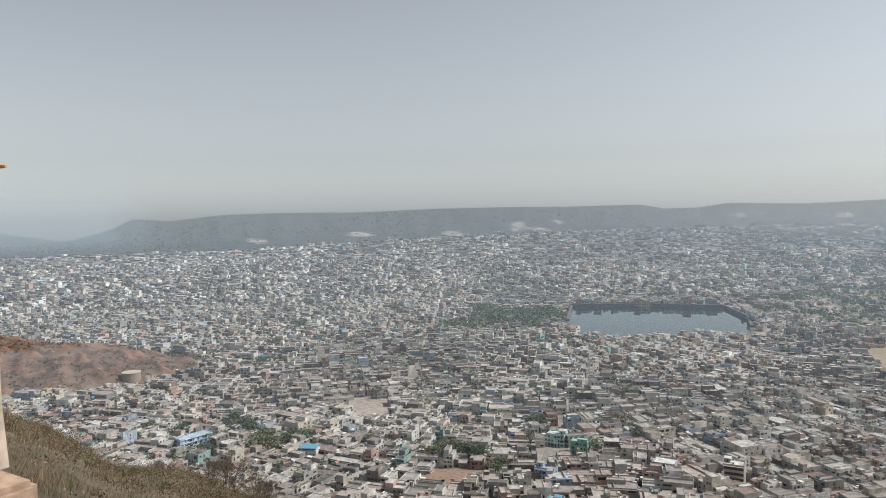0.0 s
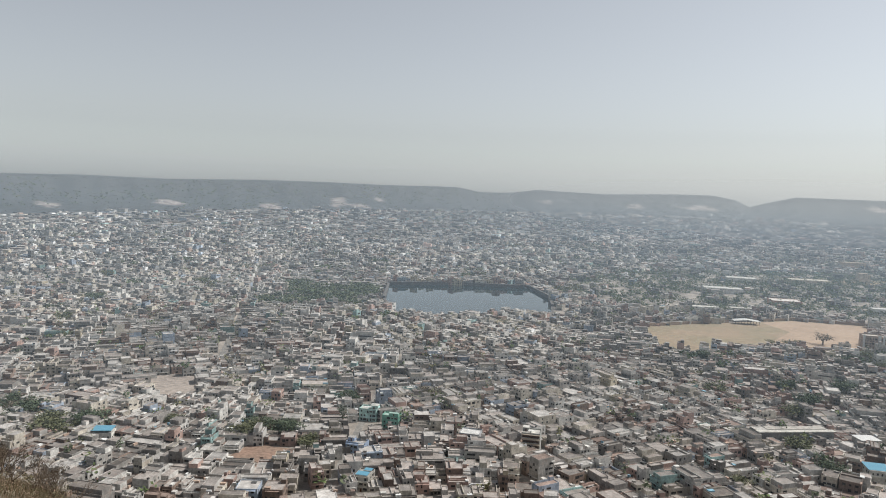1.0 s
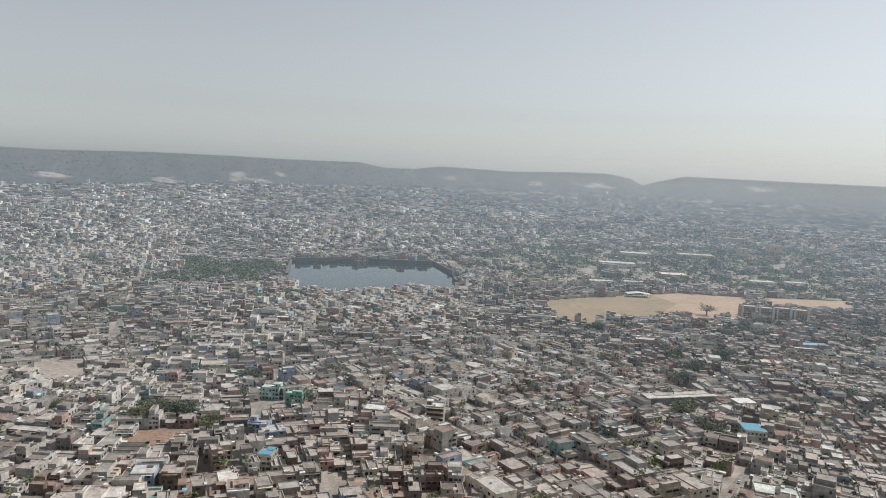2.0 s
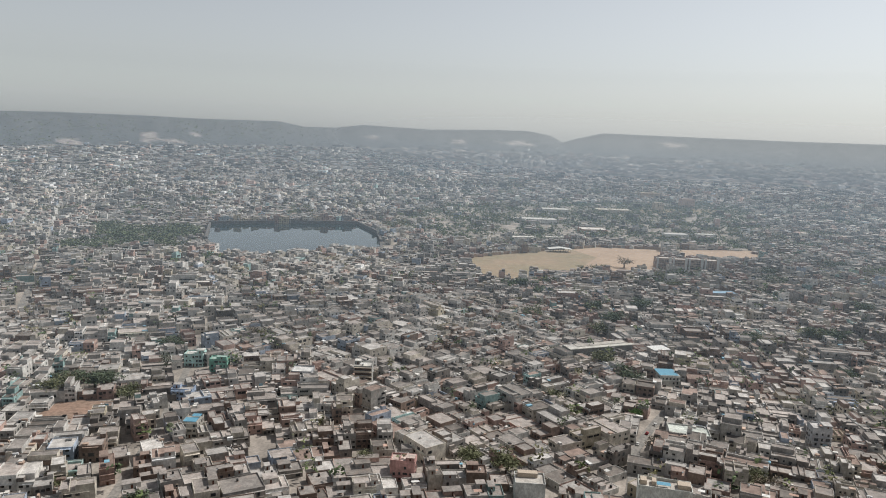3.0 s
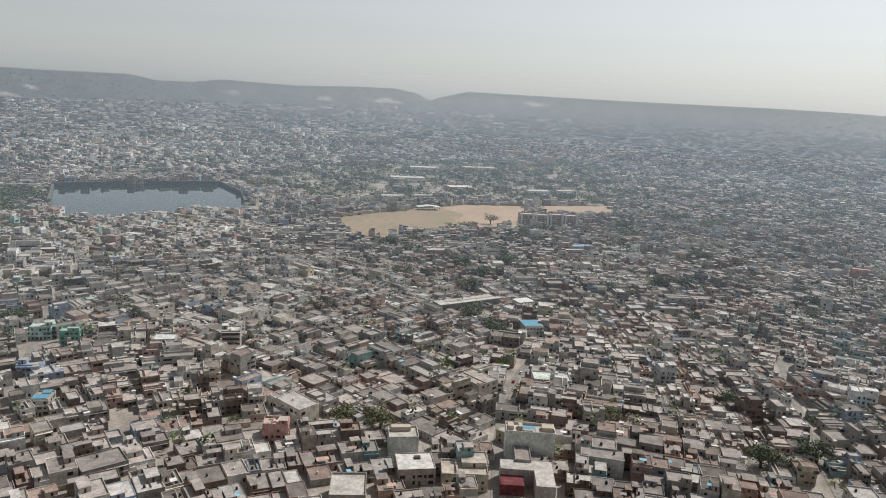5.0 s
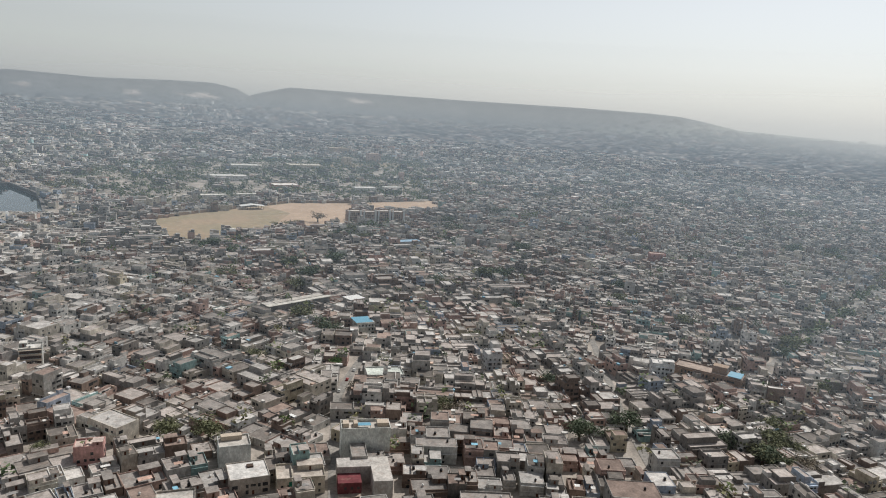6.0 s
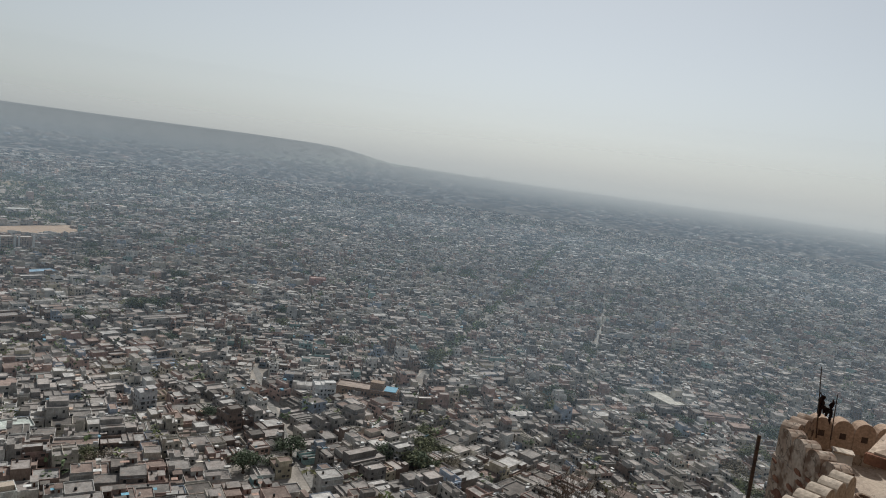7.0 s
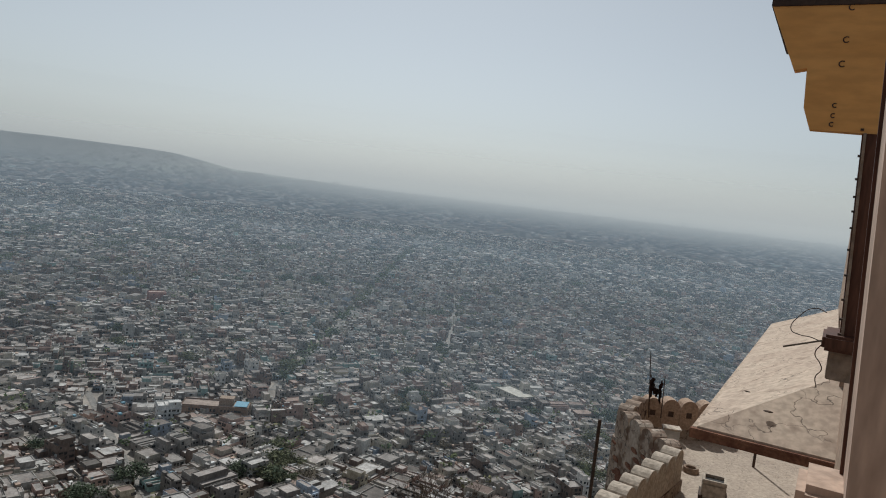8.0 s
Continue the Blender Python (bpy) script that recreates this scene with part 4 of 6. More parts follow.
def parapet_mesh(w, d, z, tint, rim=0.9, thick=0.25):
    hx, hy = np.array([w / 2]), np.array([d / 2])
    o, i = np.array([0.0]), thick
    p = np.concatenate([corners(hx, hy, o), corners(hx, hy, o + rim), corners(hx - i, hy - i, o + rim), corners(hx - i, hy - i, o)], 1)[0]
    q = [s for s in SIDES] + [tuple(k + 4 for k in s) for s in SIDES] + [tuple(k + 8 for k in s) for s in SIDES]
    return mesh_of("parapet", p + np.array([0, 0, z]), q, [tint] * 12, M_CITY)


def pane_mesh(name, mat, depth=0.12):
    bm = box((-0.5, -depth, 0), (0.5, 0.03, 1))
    me = bpy.data.meshes.new(name)
    bm.to_mesh(me)
    bm.free()
    me.materials.append(mat)
    return me


PANE = pane_mesh("window", M_WINDOW)
DOOR = pane_mesh("door", M_WOOD)
_sill = box((-0.62, -0.35, 1.02), (0.62, 0.02, 1.10))
SILL = bpy.data.meshes.new("sunshade")
_sill.to_mesh(SILL)
_sill.free()
SILL.materials.append(M_PALE)


def fit_windows(root, w, d, h, rng, share=0.75, gap=3.0):
    floors = max(1, int(h / 3.0))
    for side, (run, out) in enumerate(((w, d), (d, w), (w, d), (d, w))):
        count = max(1, int(run / gap))
        for fl in range(floors):
            for k in range(count):
                if rng.random() > share:
                    continue
                mid = ((k + 0.5) / count - 0.5) * run * 0.9
                door = fl == 0 and k == count // 2
                wd, z0, z1 = (1.1, 0.05, 2.1) if door else (rng.choice((0.9, 1.2, 1.3, 2.4)), rng.choice((0.5, 1.0)), rng.uniform(2.1, 2.5))
                turn = Matrix.Rotation(side * math.pi / 2, 4, "Z")
                m = turn @ Matrix.Translation((mid, -out / 2, fl * 3.1 + z0)) @ Matrix.Diagonal((wd, 1, z1 - z0, 1))
                win = part("door" if door else "window", DOOR if door else PANE, root, place=m)
                if not door and side in (0, 2) and rng.random() < 0.3:
                    part("sunshade", SILL, win)


WORDS = {0: "white-painted", 1: "cream", 2: "grey concrete", 3: "dark grey", 4: "brown brick", 5: "dusty pink", 6: "pale blue", 7: "teal green",
         8: "ochre", 9: "sooty brown"}


def house(name, label, category, place, w, d, h, wall, roof, rng, group="", rim=0.9, share=0.75, upper=True, gap=3.0):
    root = thing(name, label, category, place, group)
    part("wall", walls_mesh(w, d, h, wall), root)
    for z in range(1, int(h / 3.0) + 1):
        if share and rng.random() < 0.4:
            jut, tall = rng.choice((0.4, 0.7, 1.0)), rng.choice((0.14, 0.14, 0.8))
            tone = np.clip(np.array(wall) * 1.25, 0, 0.7)
            part("balcony" if tall > 0.5 else "ledge", slab_mesh(w * 0.96, jut, z * 3.1 - 0.15, z * 3.1 - 0.15 + tall, tone, "ledge"), root, place=pose(0, -(d + jut) / 2, 0))
    part("roof", slab_mesh(w - 0.5, d - 0.5, h - 0.2, h, roof), root)
    if rim:
        part("parapet", parapet_mesh(w, d, h - 0.01, np.array(wall) * 0.9, rim), root)
    if upper:
        uw, ud = w * rng.uniform(0.3, 0.6), d * rng.uniform(0.3, 0.6)
        sx, sy = rng.choice((-1, 1)), rng.choice((-1, 1))
        m = pose(sx * (w - uw - 0.7) / 2, sy * (d - ud - 0.7) / 2, h)
        room = part("roof_room", walls_mesh(uw, ud, 2.5, np.array(wall) * rng.uniform(0.8, 1.1)), root, place=m)
        part("roof_room_slab", slab_mesh(uw + 0.4, ud + 0.4, 2.5, 2.65, roof), room)
        part("door", DOOR, room, place=Matrix.Translation((0, -ud / 2, 0.02)) @ Matrix.Diagonal((0.9, 1, 2.0, 1)))
    if upper and rng.random() < 0.6:
        x = rng.uniform(-0.25, 0.25) * w
        part("roof_wall", slab_mesh(0.2, d * 0.7, h, h + rng.uniform(0.7, 1.6), np.array(wall) * 0.95, "roof_wall"), root, place=pose(x, 0, 0))
    if upper and rng.random() < 0.35:
        tone = rng.choice(((0.62, 0.61, 0.58), (0.25, 0.24, 0.23), (0.45, 0.3, 0.24), (0.2, 0.4, 0.5)))
        part("roof_sheet", slab_mesh(w * 0.35, d * 0.22, h + 2.0, h + 2.08, tone, "roof_sheet"), root, place=pose(0, -d * 0.33, 0))
    fit_windows(root, w, d, h, rng, share, gap)
    return root


TANKS = []


def roof_tank(x, y, z, rng):
    """A water tank on a roof: the first of its kind is built, the others copied."""
    kind = rng.randrange(3)
    place = pose(x, y, z, 0, 0, rng.uniform(0, 360))
    for k, root in TANKS:
        if k == kind:
            return copy_thing(root, place)
    r, h, mat, label = ((0.55, 1.2, M_TANK, "black plastic water tank on a roof"), (0.7, 1.35, M_TANK, "large black plastic water tank on a roof"),
                        (0.55, 1.1, M_WHITE, "white plastic water tank on a roof"))[kind]
    root = thing("water_tank", label, "water tank", place, "roof water tanks")
    part("barrel", add_tube(add_tube(bmesh.new(), (0, 0, 0.15), (0, 0, h), r, r, 12), (0, 0, h), (0, 0, h + 0.25), r, r * 0.45, 12), root, mat)
    part("lid", add_tube(bmesh.new(), (0, 0, h + 0.25), (0, 0, h + 0.36), 0.25, 0.22, 10), root, mat)
    part("stand", box((-r, -r, 0), (r, r, 0.15)), root, M_STONE)
    TANKS.append((kind, root))
    return root


def single_houses():
    rng = random.Random(3)
    c = singles
    for i in range(len(c["x"])):
        w, d, h = float(c["w"][i]), float(c["d"][i]), float(c["h"][i])
        wall, roof = tuple(c["wall"][i]), tuple(c["roof"][i])
        pick = min(range(10), key=lambda k: sum((WALLS[k][j] / sum(WALLS[k]) - wall[j] / sum(wall)) ** 2 for j in range(3)) * 40 + (sum(WALLS[k]) - sum(wall)) ** 2 * 0.3)
        fl = int(c["floors"][i])
        label = "%s %s house with a flat roof in a crowded row" % (WORDS[pick], ("low", "two-storey", "three-storey", "four-storey", "five-storey")[fl - 1])
        place = pose(float(c["x"][i]), float(c["y"][i]), float(c["z"][i]), 0, 0, math.degrees(float(c["rot"][i])))
        house("house", label, "house", place, w, d, h, wall, roof, rng, "hillfoot houses", rim=rng.choice((0.3, 0.5, 0.7)), share=0.38, gap=4.0, upper=rng.random() < 0.75)
        if rng.random() < 0.7:
            p = place @ Vector((rng.uniform(-0.3, 0.3) * w, rng.uniform(-0.3, 0.3) * d, h))
            roof_tank(p.x, p.y, p.z, rng)


single_houses()


# ---- buildings that stand out ----
def marked():
    rng = random.Random(9)

    def spot(key):
        x, y, w, d, h, rot = MARKS[key]
        return pose(x, y, 0, 0, 0, rot), w, d, h
    p, w, d, h = spot("grey_block")
    root = house("apartment_house", "tall grey-white block with blank front and cluttered roof", "building", p, w, d, h, (0.66, 0.67, 0.62), (0.50, 0.46, 0.41), rng, share=0.0, upper=False, rim=1.4)
    for x0, wd in ((-11.5, 4), (-6, 3), (6, 5), (10, 3)):
        part("roof_room", box((x0, -1.5, h), (x0 + wd - 1, 3, h + 2.2)), root, M_PALE)
    part("roof_sheet", box((-4, -3.5, h + 1.9), (2.5, 0, h + 2.0)), root, M_BLUE, "pale blue sheet awning")
    for x0 in (-3.8, 2.2):
        part("post", box((x0, -3.4, h), (x0 + 0.15, -3.25, h + 1.9)), root, M_IRON)
    p, w, d, h = spot("red_court")
    root = thing("courtyard_house", "white-roofed courtyard house with a dark red front", "house", p)
    part("wing", slab_mesh(9, d, 0, h, (0.44, 0.41, 0.375), "wing"), root, place=pose(w / 2 - 4.5, 0, 0))
    part("wing", slab_mesh(w - 9, 9, 0, h, (0.42, 0.39, 0.36), "wing"), root, place=pose(-4.5, d / 2 - 4.5, 0))
    part("red_wing", slab_mesh(11, 9, 0, h - 3.2, (0.15, 0.04, 0.045), "red_wing"), root, label="dark red painted wing", place=pose(-w / 2 + 5.5, d / 2 - 13.5, 0))
    part("court", slab_mesh(w - 9, d - 9, 0, 0.3, (0.33, 0.27, 0.22), "court"), root, place=pose(-4.5, -4.5, 0))
    for x0 in (-9, -6, -3):
        part("window", PANE, root, place=Matrix.Translation((x0, d / 2 - 18, 2.4)) @ Matrix.Diagonal((1.1, 1, 1.3, 1)))
    p, w, d, h = spot("white_cube")
    root = house("house", "white cube house with blank walls and a roof terrace", "house", p, w, d, h, (0.62, 0.63, 0.60), (0.44, 0.41, 0.37), rng, share=0.0, upper=False)
    part("roof_room", box((-6, 1.5, h), (4, 5, h + 2.4)), root, M_PALE)
    p, w, d, h = spot("white_flat")
    root = house("house", "low house with a broad white roof", "house", p, w, d, h, (0.42, 0.38, 0.33), (0.55, 0.53, 0.50), rng, share=0.5, upper=False, rim=0.5)
    part("roof_hatch", box((0, 2, h), (3, 4.5, h + 0.8)), root, M_DARK)
    p, w, d, h = spot("net_house")
    root = house("house", "cream house with green shade net on its front", "house", p, w, d, h, (0.50, 0.45, 0.37), (0.42, 0.37, 0.32), rng, share=0.5, upper=True)
    part("shade_net", box((-5.5, -d / 2 - 0.35, 3.2), (5.5, -d / 2 - 0.2, 7.0)), root, M_GREENNET, "green shade net")
    p, w, d, h = spot("bare_roof")
    house("house", "grey house with a wide bare roof", "house", p, w, d, h, (0.36, 0.33, 0.29), (0.42, 0.395, 0.36), rng, share=0.5, upper=False)
    p, w, d, h = spot("long_hall")
    root = house("hall", "long dark hall under a pale flat roof", "hall", p, w, d, h - 1.2, (0.20, 0.20, 0.19), (0.4, 0.38, 0.35), rng, share=0.8, upper=False, rim=0, gap=4)
    part("canopy", slab_mesh(w + 3, 5, h - 0.9, h - 0.4, (0.50, 0.48, 0.43), "canopy"), root, place=pose(0, -d / 2 + 2, 0))
    part("canopy", slab_mesh(w - 12, 7, h - 1.15, h - 0.8, (0.42, 0.39, 0.35), "canopy"), root, place=pose(4, 3, 0))
    p, w, d, h = spot("white_shed")
    root = house("shed", "shed with a bright white sheet roof", "shed", p, w, d, h - 1, (0.45, 0.42, 0.38), (0.6, 0.6, 0.6), rng, share=0.5, upper=False, rim=0)
    part("roof_sheet", box((-w / 2 - 0.5, -d / 2 - 0.5, h - 1), (w / 2 + 0.5, d / 2 + 0.5, h - 0.8)), root, M_WHITE, "bright white sheet roof")
    p, w, d, h = spot("blue_top")
    root = house("house", "cream three-storey house under a bright blue roof", "house", p, w, d, h, (0.45, 0.44, 0.40), (0.5, 0.47, 0.42), rng, upper=False, rim=0)
    part("roof_sheet", box((-w / 2 - 0.3, -d / 2 + 1, h + 0.01), (w / 2 - 1, d / 2, h + 0.2)), root, M_BLUE, "bright blue roof")
    p, w, d, h = spot("blue_sheet")
    root = house("house", "grey house with blue sheets on its roof", "house", p, w, d, h, (0.40, 0.38, 0.34), (0.42, 0.4, 0.36), rng, upper=False)
    part("roof_sheet", box((-w / 2 + 0.5, -d / 2 + 0.5, h + 1.0), (w / 2 - 1, 0.5, h + 1.15)), root, M_BLUE, "bright blue sheet")
    part("roof_sheet", box((-1, 1, h + 1.6), (w / 2 - 0.6, 5, h + 1.75)), root, M_BLUE, "bright blue sheet")
    p, w, d, h = spot("grey_cube")
    house("house", "grey blank-walled house with a white roof", "house", p, w, d, h, (0.40, 0.41, 0.42), (0.54, 0.53, 0.51), rng, share=0.1, upper=False)
    p, w, d, h = spot("brown_long")
    root = house("school", "long brown two-storey building with arcaded front", "school", p, w, d, h, (0.29, 0.20, 0.145), (0.34, 0.27, 0.225), rng, upper=False, share=0.9, gap=2.6)
    part("cornice", box((-w / 2 - 0.4, -d / 2 - 0.6, h - 0.3), (w / 2 + 0.4, -d / 2 + 0.1, h)), root, M_RUBBLE)
    part("roof_room", box((2, -2, h), (12, 5, h + 5)), root, M_RUBBLE, "dark red brick roof block")
    part("roof_sheet", box((13, -6, h + 1), (22, 6, h + 1.2)), root, M_BLUE, "bright blue sheet roof")
    p, w, d, h = spot("pink_block")
    house("apartment_house", "salmon pink block rising over the roofs", "building", p, w, d, h, (0.46, 0.25, 0.21), (0.45, 0.33, 0.28), rng, share=0.3, upper=False)
    p, w, d, h = spot("white_hall")
    house("hall", "low hall with a broad pale cream roof", "hall", p, w, d, h, (0.52, 0.48, 0.40), (0.52, 0.49, 0.43), rng, share=0.7, upper=False)
    p, w, d, h = spot("blue_front")
    root = house("school", "long pale blue and white three-storey building", "school", p, w, d, h, (0.42, 0.58, 0.80), (0.40, 0.42, 0.45), rng, share=0.6, upper=False, gap=2.2)
    for z in (2.8, 5.9, 8.6):
        part("band", box((-w / 2 - 0.2, -d / 2 - 0.3, z), (w / 2 + 0.2, -d / 2 + 0.02, z + 0.45)), root, M_WHITE)
    p, w, d, h = spot("blue_west")
    root = house("house", "white house under a blue sheet roof", "house", p, w, d, h - 1, (0.6, 0.58, 0.53), (0.5, 0.48, 0.44), rng, upper=False, rim=0)
    part("roof_sheet", box((-w / 2 - 0.3, -d / 2 - 0.3, h + 0.6), (w / 2, d / 2, h + 0.8)), root, M_BLUE, "blue sheet roof")
    for sx in (-1, 1):
        for sy in (-1, 1):
            part("post", box((sx * (w / 2 - 0.5) - 0.1, sy * (d / 2 - 0.5) - 0.1, h - 1), (sx * (w / 2 - 0.5) + 0.1, sy * (d / 2 - 0.5) + 0.1, h + 0.6)), root, M_IRON)
    for key, name, label, wall, roof, share in (
            ("teal_house", "house", "pale teal house with a shaded terrace", (0.42, 0.60, 0.56), (0.5, 0.5, 0.46), 0.7),
            ("green_house", "house", "bright green painted house with a green front", (0.20, 0.42, 0.33), (0.27, 0.38, 0.33), 0.7),
            ("blue_lane", "house", "light blue house fronting a narrow lane", (0.34, 0.42, 0.55), (0.36, 0.34, 0.32), 0.9),
            ("balcony_block", "apartment_house", "grey four-storey block with open balconies", (0.40, 0.40, 0.37), (0.5, 0.48, 0.44), 0.0),
            ("white_school", "hall", "low white building with a pale green roof", (0.60, 0.59, 0.55), (0.52, 0.55, 0.50), 0.4),
            ("pink_house", "house", "dusty pink three-storey house", (0.50, 0.29, 0.26), (0.52, 0.42, 0.37), 0.8),
            ("grey_tower", "apartment_house", "tall grey house above the lanes", (0.42, 0.42, 0.42), (0.5, 0.48, 0.46), 0.8),
            ("white_tower", "apartment_house", "white five-storey house with small windows", (0.66, 0.66, 0.64), (0.55, 0.53, 0.5), 0.9)):
        p, w, d, h = spot(key)
        root = house(name, label, "house", p, w, d, h, wall, roof, rng, share=share, upper=key != "white_school", gap=2.8)
        if key == "balcony_block":
            for z in (0, 3.5, 7.0, 10.5):
                part("balcony_slab", box((-w / 2, -d / 2 - 1.3, z + 3.1), (w / 2, -d / 2, z + 3.3)), root, M_PALE)
                # flat dark box that paints the shade inside the open balcony
                part("balcony_opening", box((-w / 2 + 0.6, -d / 2 - 0.08, z + 0.9), (w / 2 - 0.6, -d / 2 + 0.02, z + 2.9)), root, M_DARK)
                part("balcony_rail", box((-w / 2, -d / 2 - 1.3, z + 0.1), (w / 2, -d / 2 - 1.2, z + 0.9)), root, M_PALE)
    # pale institutions among the trees beyond the field
    for key, name, label, wall, roof in (
            ("flats_a", "apartment_block", "cream four-storey flats behind the field", (0.56, 0.50, 0.40), (0.5, 0.46, 0.41)),
            ("flats_b", "apartment_block", "cream four-storey flats behind the field", (0.58, 0.52, 0.43), (0.5, 0.46, 0.41)),
            ("flats_c", "apartment_block", "greyish cream flats behind the field", (0.50, 0.47, 0.41), (0.5, 0.46, 0.41)),
            ("long_row", "hall", "long low white building behind the field wall", (0.60, 0.58, 0.53), (0.56, 0.53, 0.48)),
            ("wing_row", "hall", "low white building beside dark trees", (0.58, 0.55, 0.50), (0.54, 0.51, 0.46)),
            ("college", "college", "long white college building among trees", (0.62, 0.60, 0.56), (0.58, 0.56, 0.52)),
            ("orange_hall", "hall", "broad hall with reddish walls and a pale roof", (0.42, 0.24, 0.17), (0.66, 0.60, 0.55)),
            ("clinic", "college", "long pale building in a wooded park", (0.58, 0.56, 0.51), (0.56, 0.54, 0.49)),
            ("barrack", "barracks", "very long low cream building among trees", (0.56, 0.49, 0.40), (0.56, 0.51, 0.43)),
            ("sand_palace", "palace", "broad sandstone palace above distant trees", (0.52, 0.40, 0.29), (0.50, 0.41, 0.32)),
            ("sand_tower", "tower", "sandstone tower beside open sandy ground", (0.54, 0.44, 0.33), (0.50, 0.42, 0.33)),
            ("pink_palace", "palace", "tall pinkish palace front above distant trees", (0.54, 0.37, 0.29), (0.50, 0.39, 0.32)),
            ("white_row", "hall", "long white building beyond the sandy field", (0.64, 0.63, 0.59), (0.58, 0.56, 0.53)),
            ("white_wing", "hall", "white building beside the sandy field", (0.62, 0.60, 0.56), (0.56, 0.54, 0.50)),
            ("blue_store", "warehouse", "grey warehouse under a light blue roof", (0.36, 0.36, 0.36), (0.24, 0.36, 0.46))):
        p, w, d, h = spot(key)
        house(name, label, "building", p, w, d, h, wall, roof, rng, share=0.35, upper=key.startswith("flats"), gap=6.0, rim=0.6)
    # apartment blocks by the field
    for k in range(4):
        x = 266 + 22.5 * k
        root = house("apartment_block", "brown five-storey apartment block with pale stair towers", "building", pose(x, 1006 + k, 0, 0, 0, 3), 20.5, 15, 20 - (k % 2), (0.38, 0.29, 0.235), (0.48, 0.43, 0.38), rng, "apartment blocks", upper=False, gap=3.2)
        part("stair_tower", box((7.0, -8.6, 0), (10.2, -7.4, 22)), root, M_WHITE, "cream stair tower")
        part("stair_tower", box((-10.2, -8.6, 0), (-8.0, -7.4, 22)), root, M_WHITE, "cream stair tower")
    # pavilion and wall of the field
    root = thing("pavilion", "field pavilion with a bright white roof", "pavilion", pose(136, 1140, 0, 0, 0, 8))
    part("roof", prism([(-19, 5.2), (0, 7.4), (19, 5.2), (19, 5.5), (0, 7.7), (-19, 5.5)], -8, 8, "y"), root, M_WHITE)
    for x in (-17, -8.5, 0, 8.5, 17):
        for y in (-7, 7):
            part("post", box((x - 0.25, y - 0.25, 0), (x + 0.25, y + 0.25, 6.9 - abs(x) * 0.11)), root, M_DARK)
    root = thing("boundary_wall", "long red-brown boundary wall of the field", "wall", kind="structure")
    for (x0, y0), (x1, y1) in (((-12, 1036), (48, 1090)), ((48, 1090), (112, 1140)), ((165, 1176), (209, 1212)), ((209, 1212), (322, 1216))):
        k, r = math.hypot(x1 - x0, y1 - y0), math.degrees(math.atan2(y1 - y0, x1 - x0))
        part("wall_segment", box((0, -0.3, 0), (k, 0.3, 4.5)), root, M_RUBBLE, place=pose(x0, y0, 0, 0, 0, r))
    # lakeside houses along the far bank
    rng = random.Random(31)
    (x0, y0), (x1, y1) = (-478, 1278), (-236, 1374)
    rot = math.degrees(math.atan2(y1 - y0, x1 - x0))
    f = 0.0
    while f < 0.97:
        w = rng.uniform(11, 21)
        x, y = x0 + (x1 - x0) * f, y0 + (y1 - y0) * f
        wall = rng.choice(((0.38, 0.25, 0.2), (0.55, 0.5, 0.42), (0.33, 0.3, 0.28), (0.5, 0.42, 0.3), (0.30, 0.36, 0.40)))
        house("lakeside_house", "tall house on the stone bank of the lake", "house", pose(x, y, 0, 0, 0, rot), w - 1, 13, rng.choice((9, 12, 12, 15, 18)), wall, (0.45, 0.42, 0.38), rng, "lakeside houses", gap=4, share=0.8)
        f += (w + rng.choice((0, 0, 5))) / math.hypot(x1 - x0, y1 - y0)


marked()


# ---- trees ----
def tree_kind(rng, radius, height, count, tint, label, name="tree", bare=False):
    root = thing(name, label, "tree")
    bm = bmesh.new()
    add_tube(bm, (0, 0, -0.5), (0, 0, height * 0.5), radius * 0.09, radius * 0.06, 8)
    for k in range(7):
        a, e = k * 2.4 + rng.uniform(-0.3, 0.3), rng.uniform(0.35, 0.75)
        b = Vector((math.cos(a) * radius * e, math.sin(a) * radius * e, height * rng.uniform(0.6, 0.9)))
        add_tube(bm, (0, 0, height * rng.uniform(0.28, 0.48)), b, radius * 0.045, radius * 0.012, 5)
        if bare:
            for _ in range(4):
                add_tube(bm, b, b + Vector((rng.uniform(-1, 1), rng.uniform(-1, 1), rng.uniform(0.1, 1))) * radius * 0.4, radius * 0.014, radius * 0.004, 4)
    part("trunk", bm, root, M_BARK)
    nr = np.random.RandomState(rng.randrange(9999))
    v, q, t = leaf_cloud(nr, np.zeros(3), np.zeros(3), np.full(3, height * 0.72), np.full(3, radius * 0.8), np.full(3, height * 0.34), count, radius * 0.055, np.tile(tint, (3, 1)))
    part("crown", mesh_of("crown", v, q, t, M_LEAF), root)
    return root


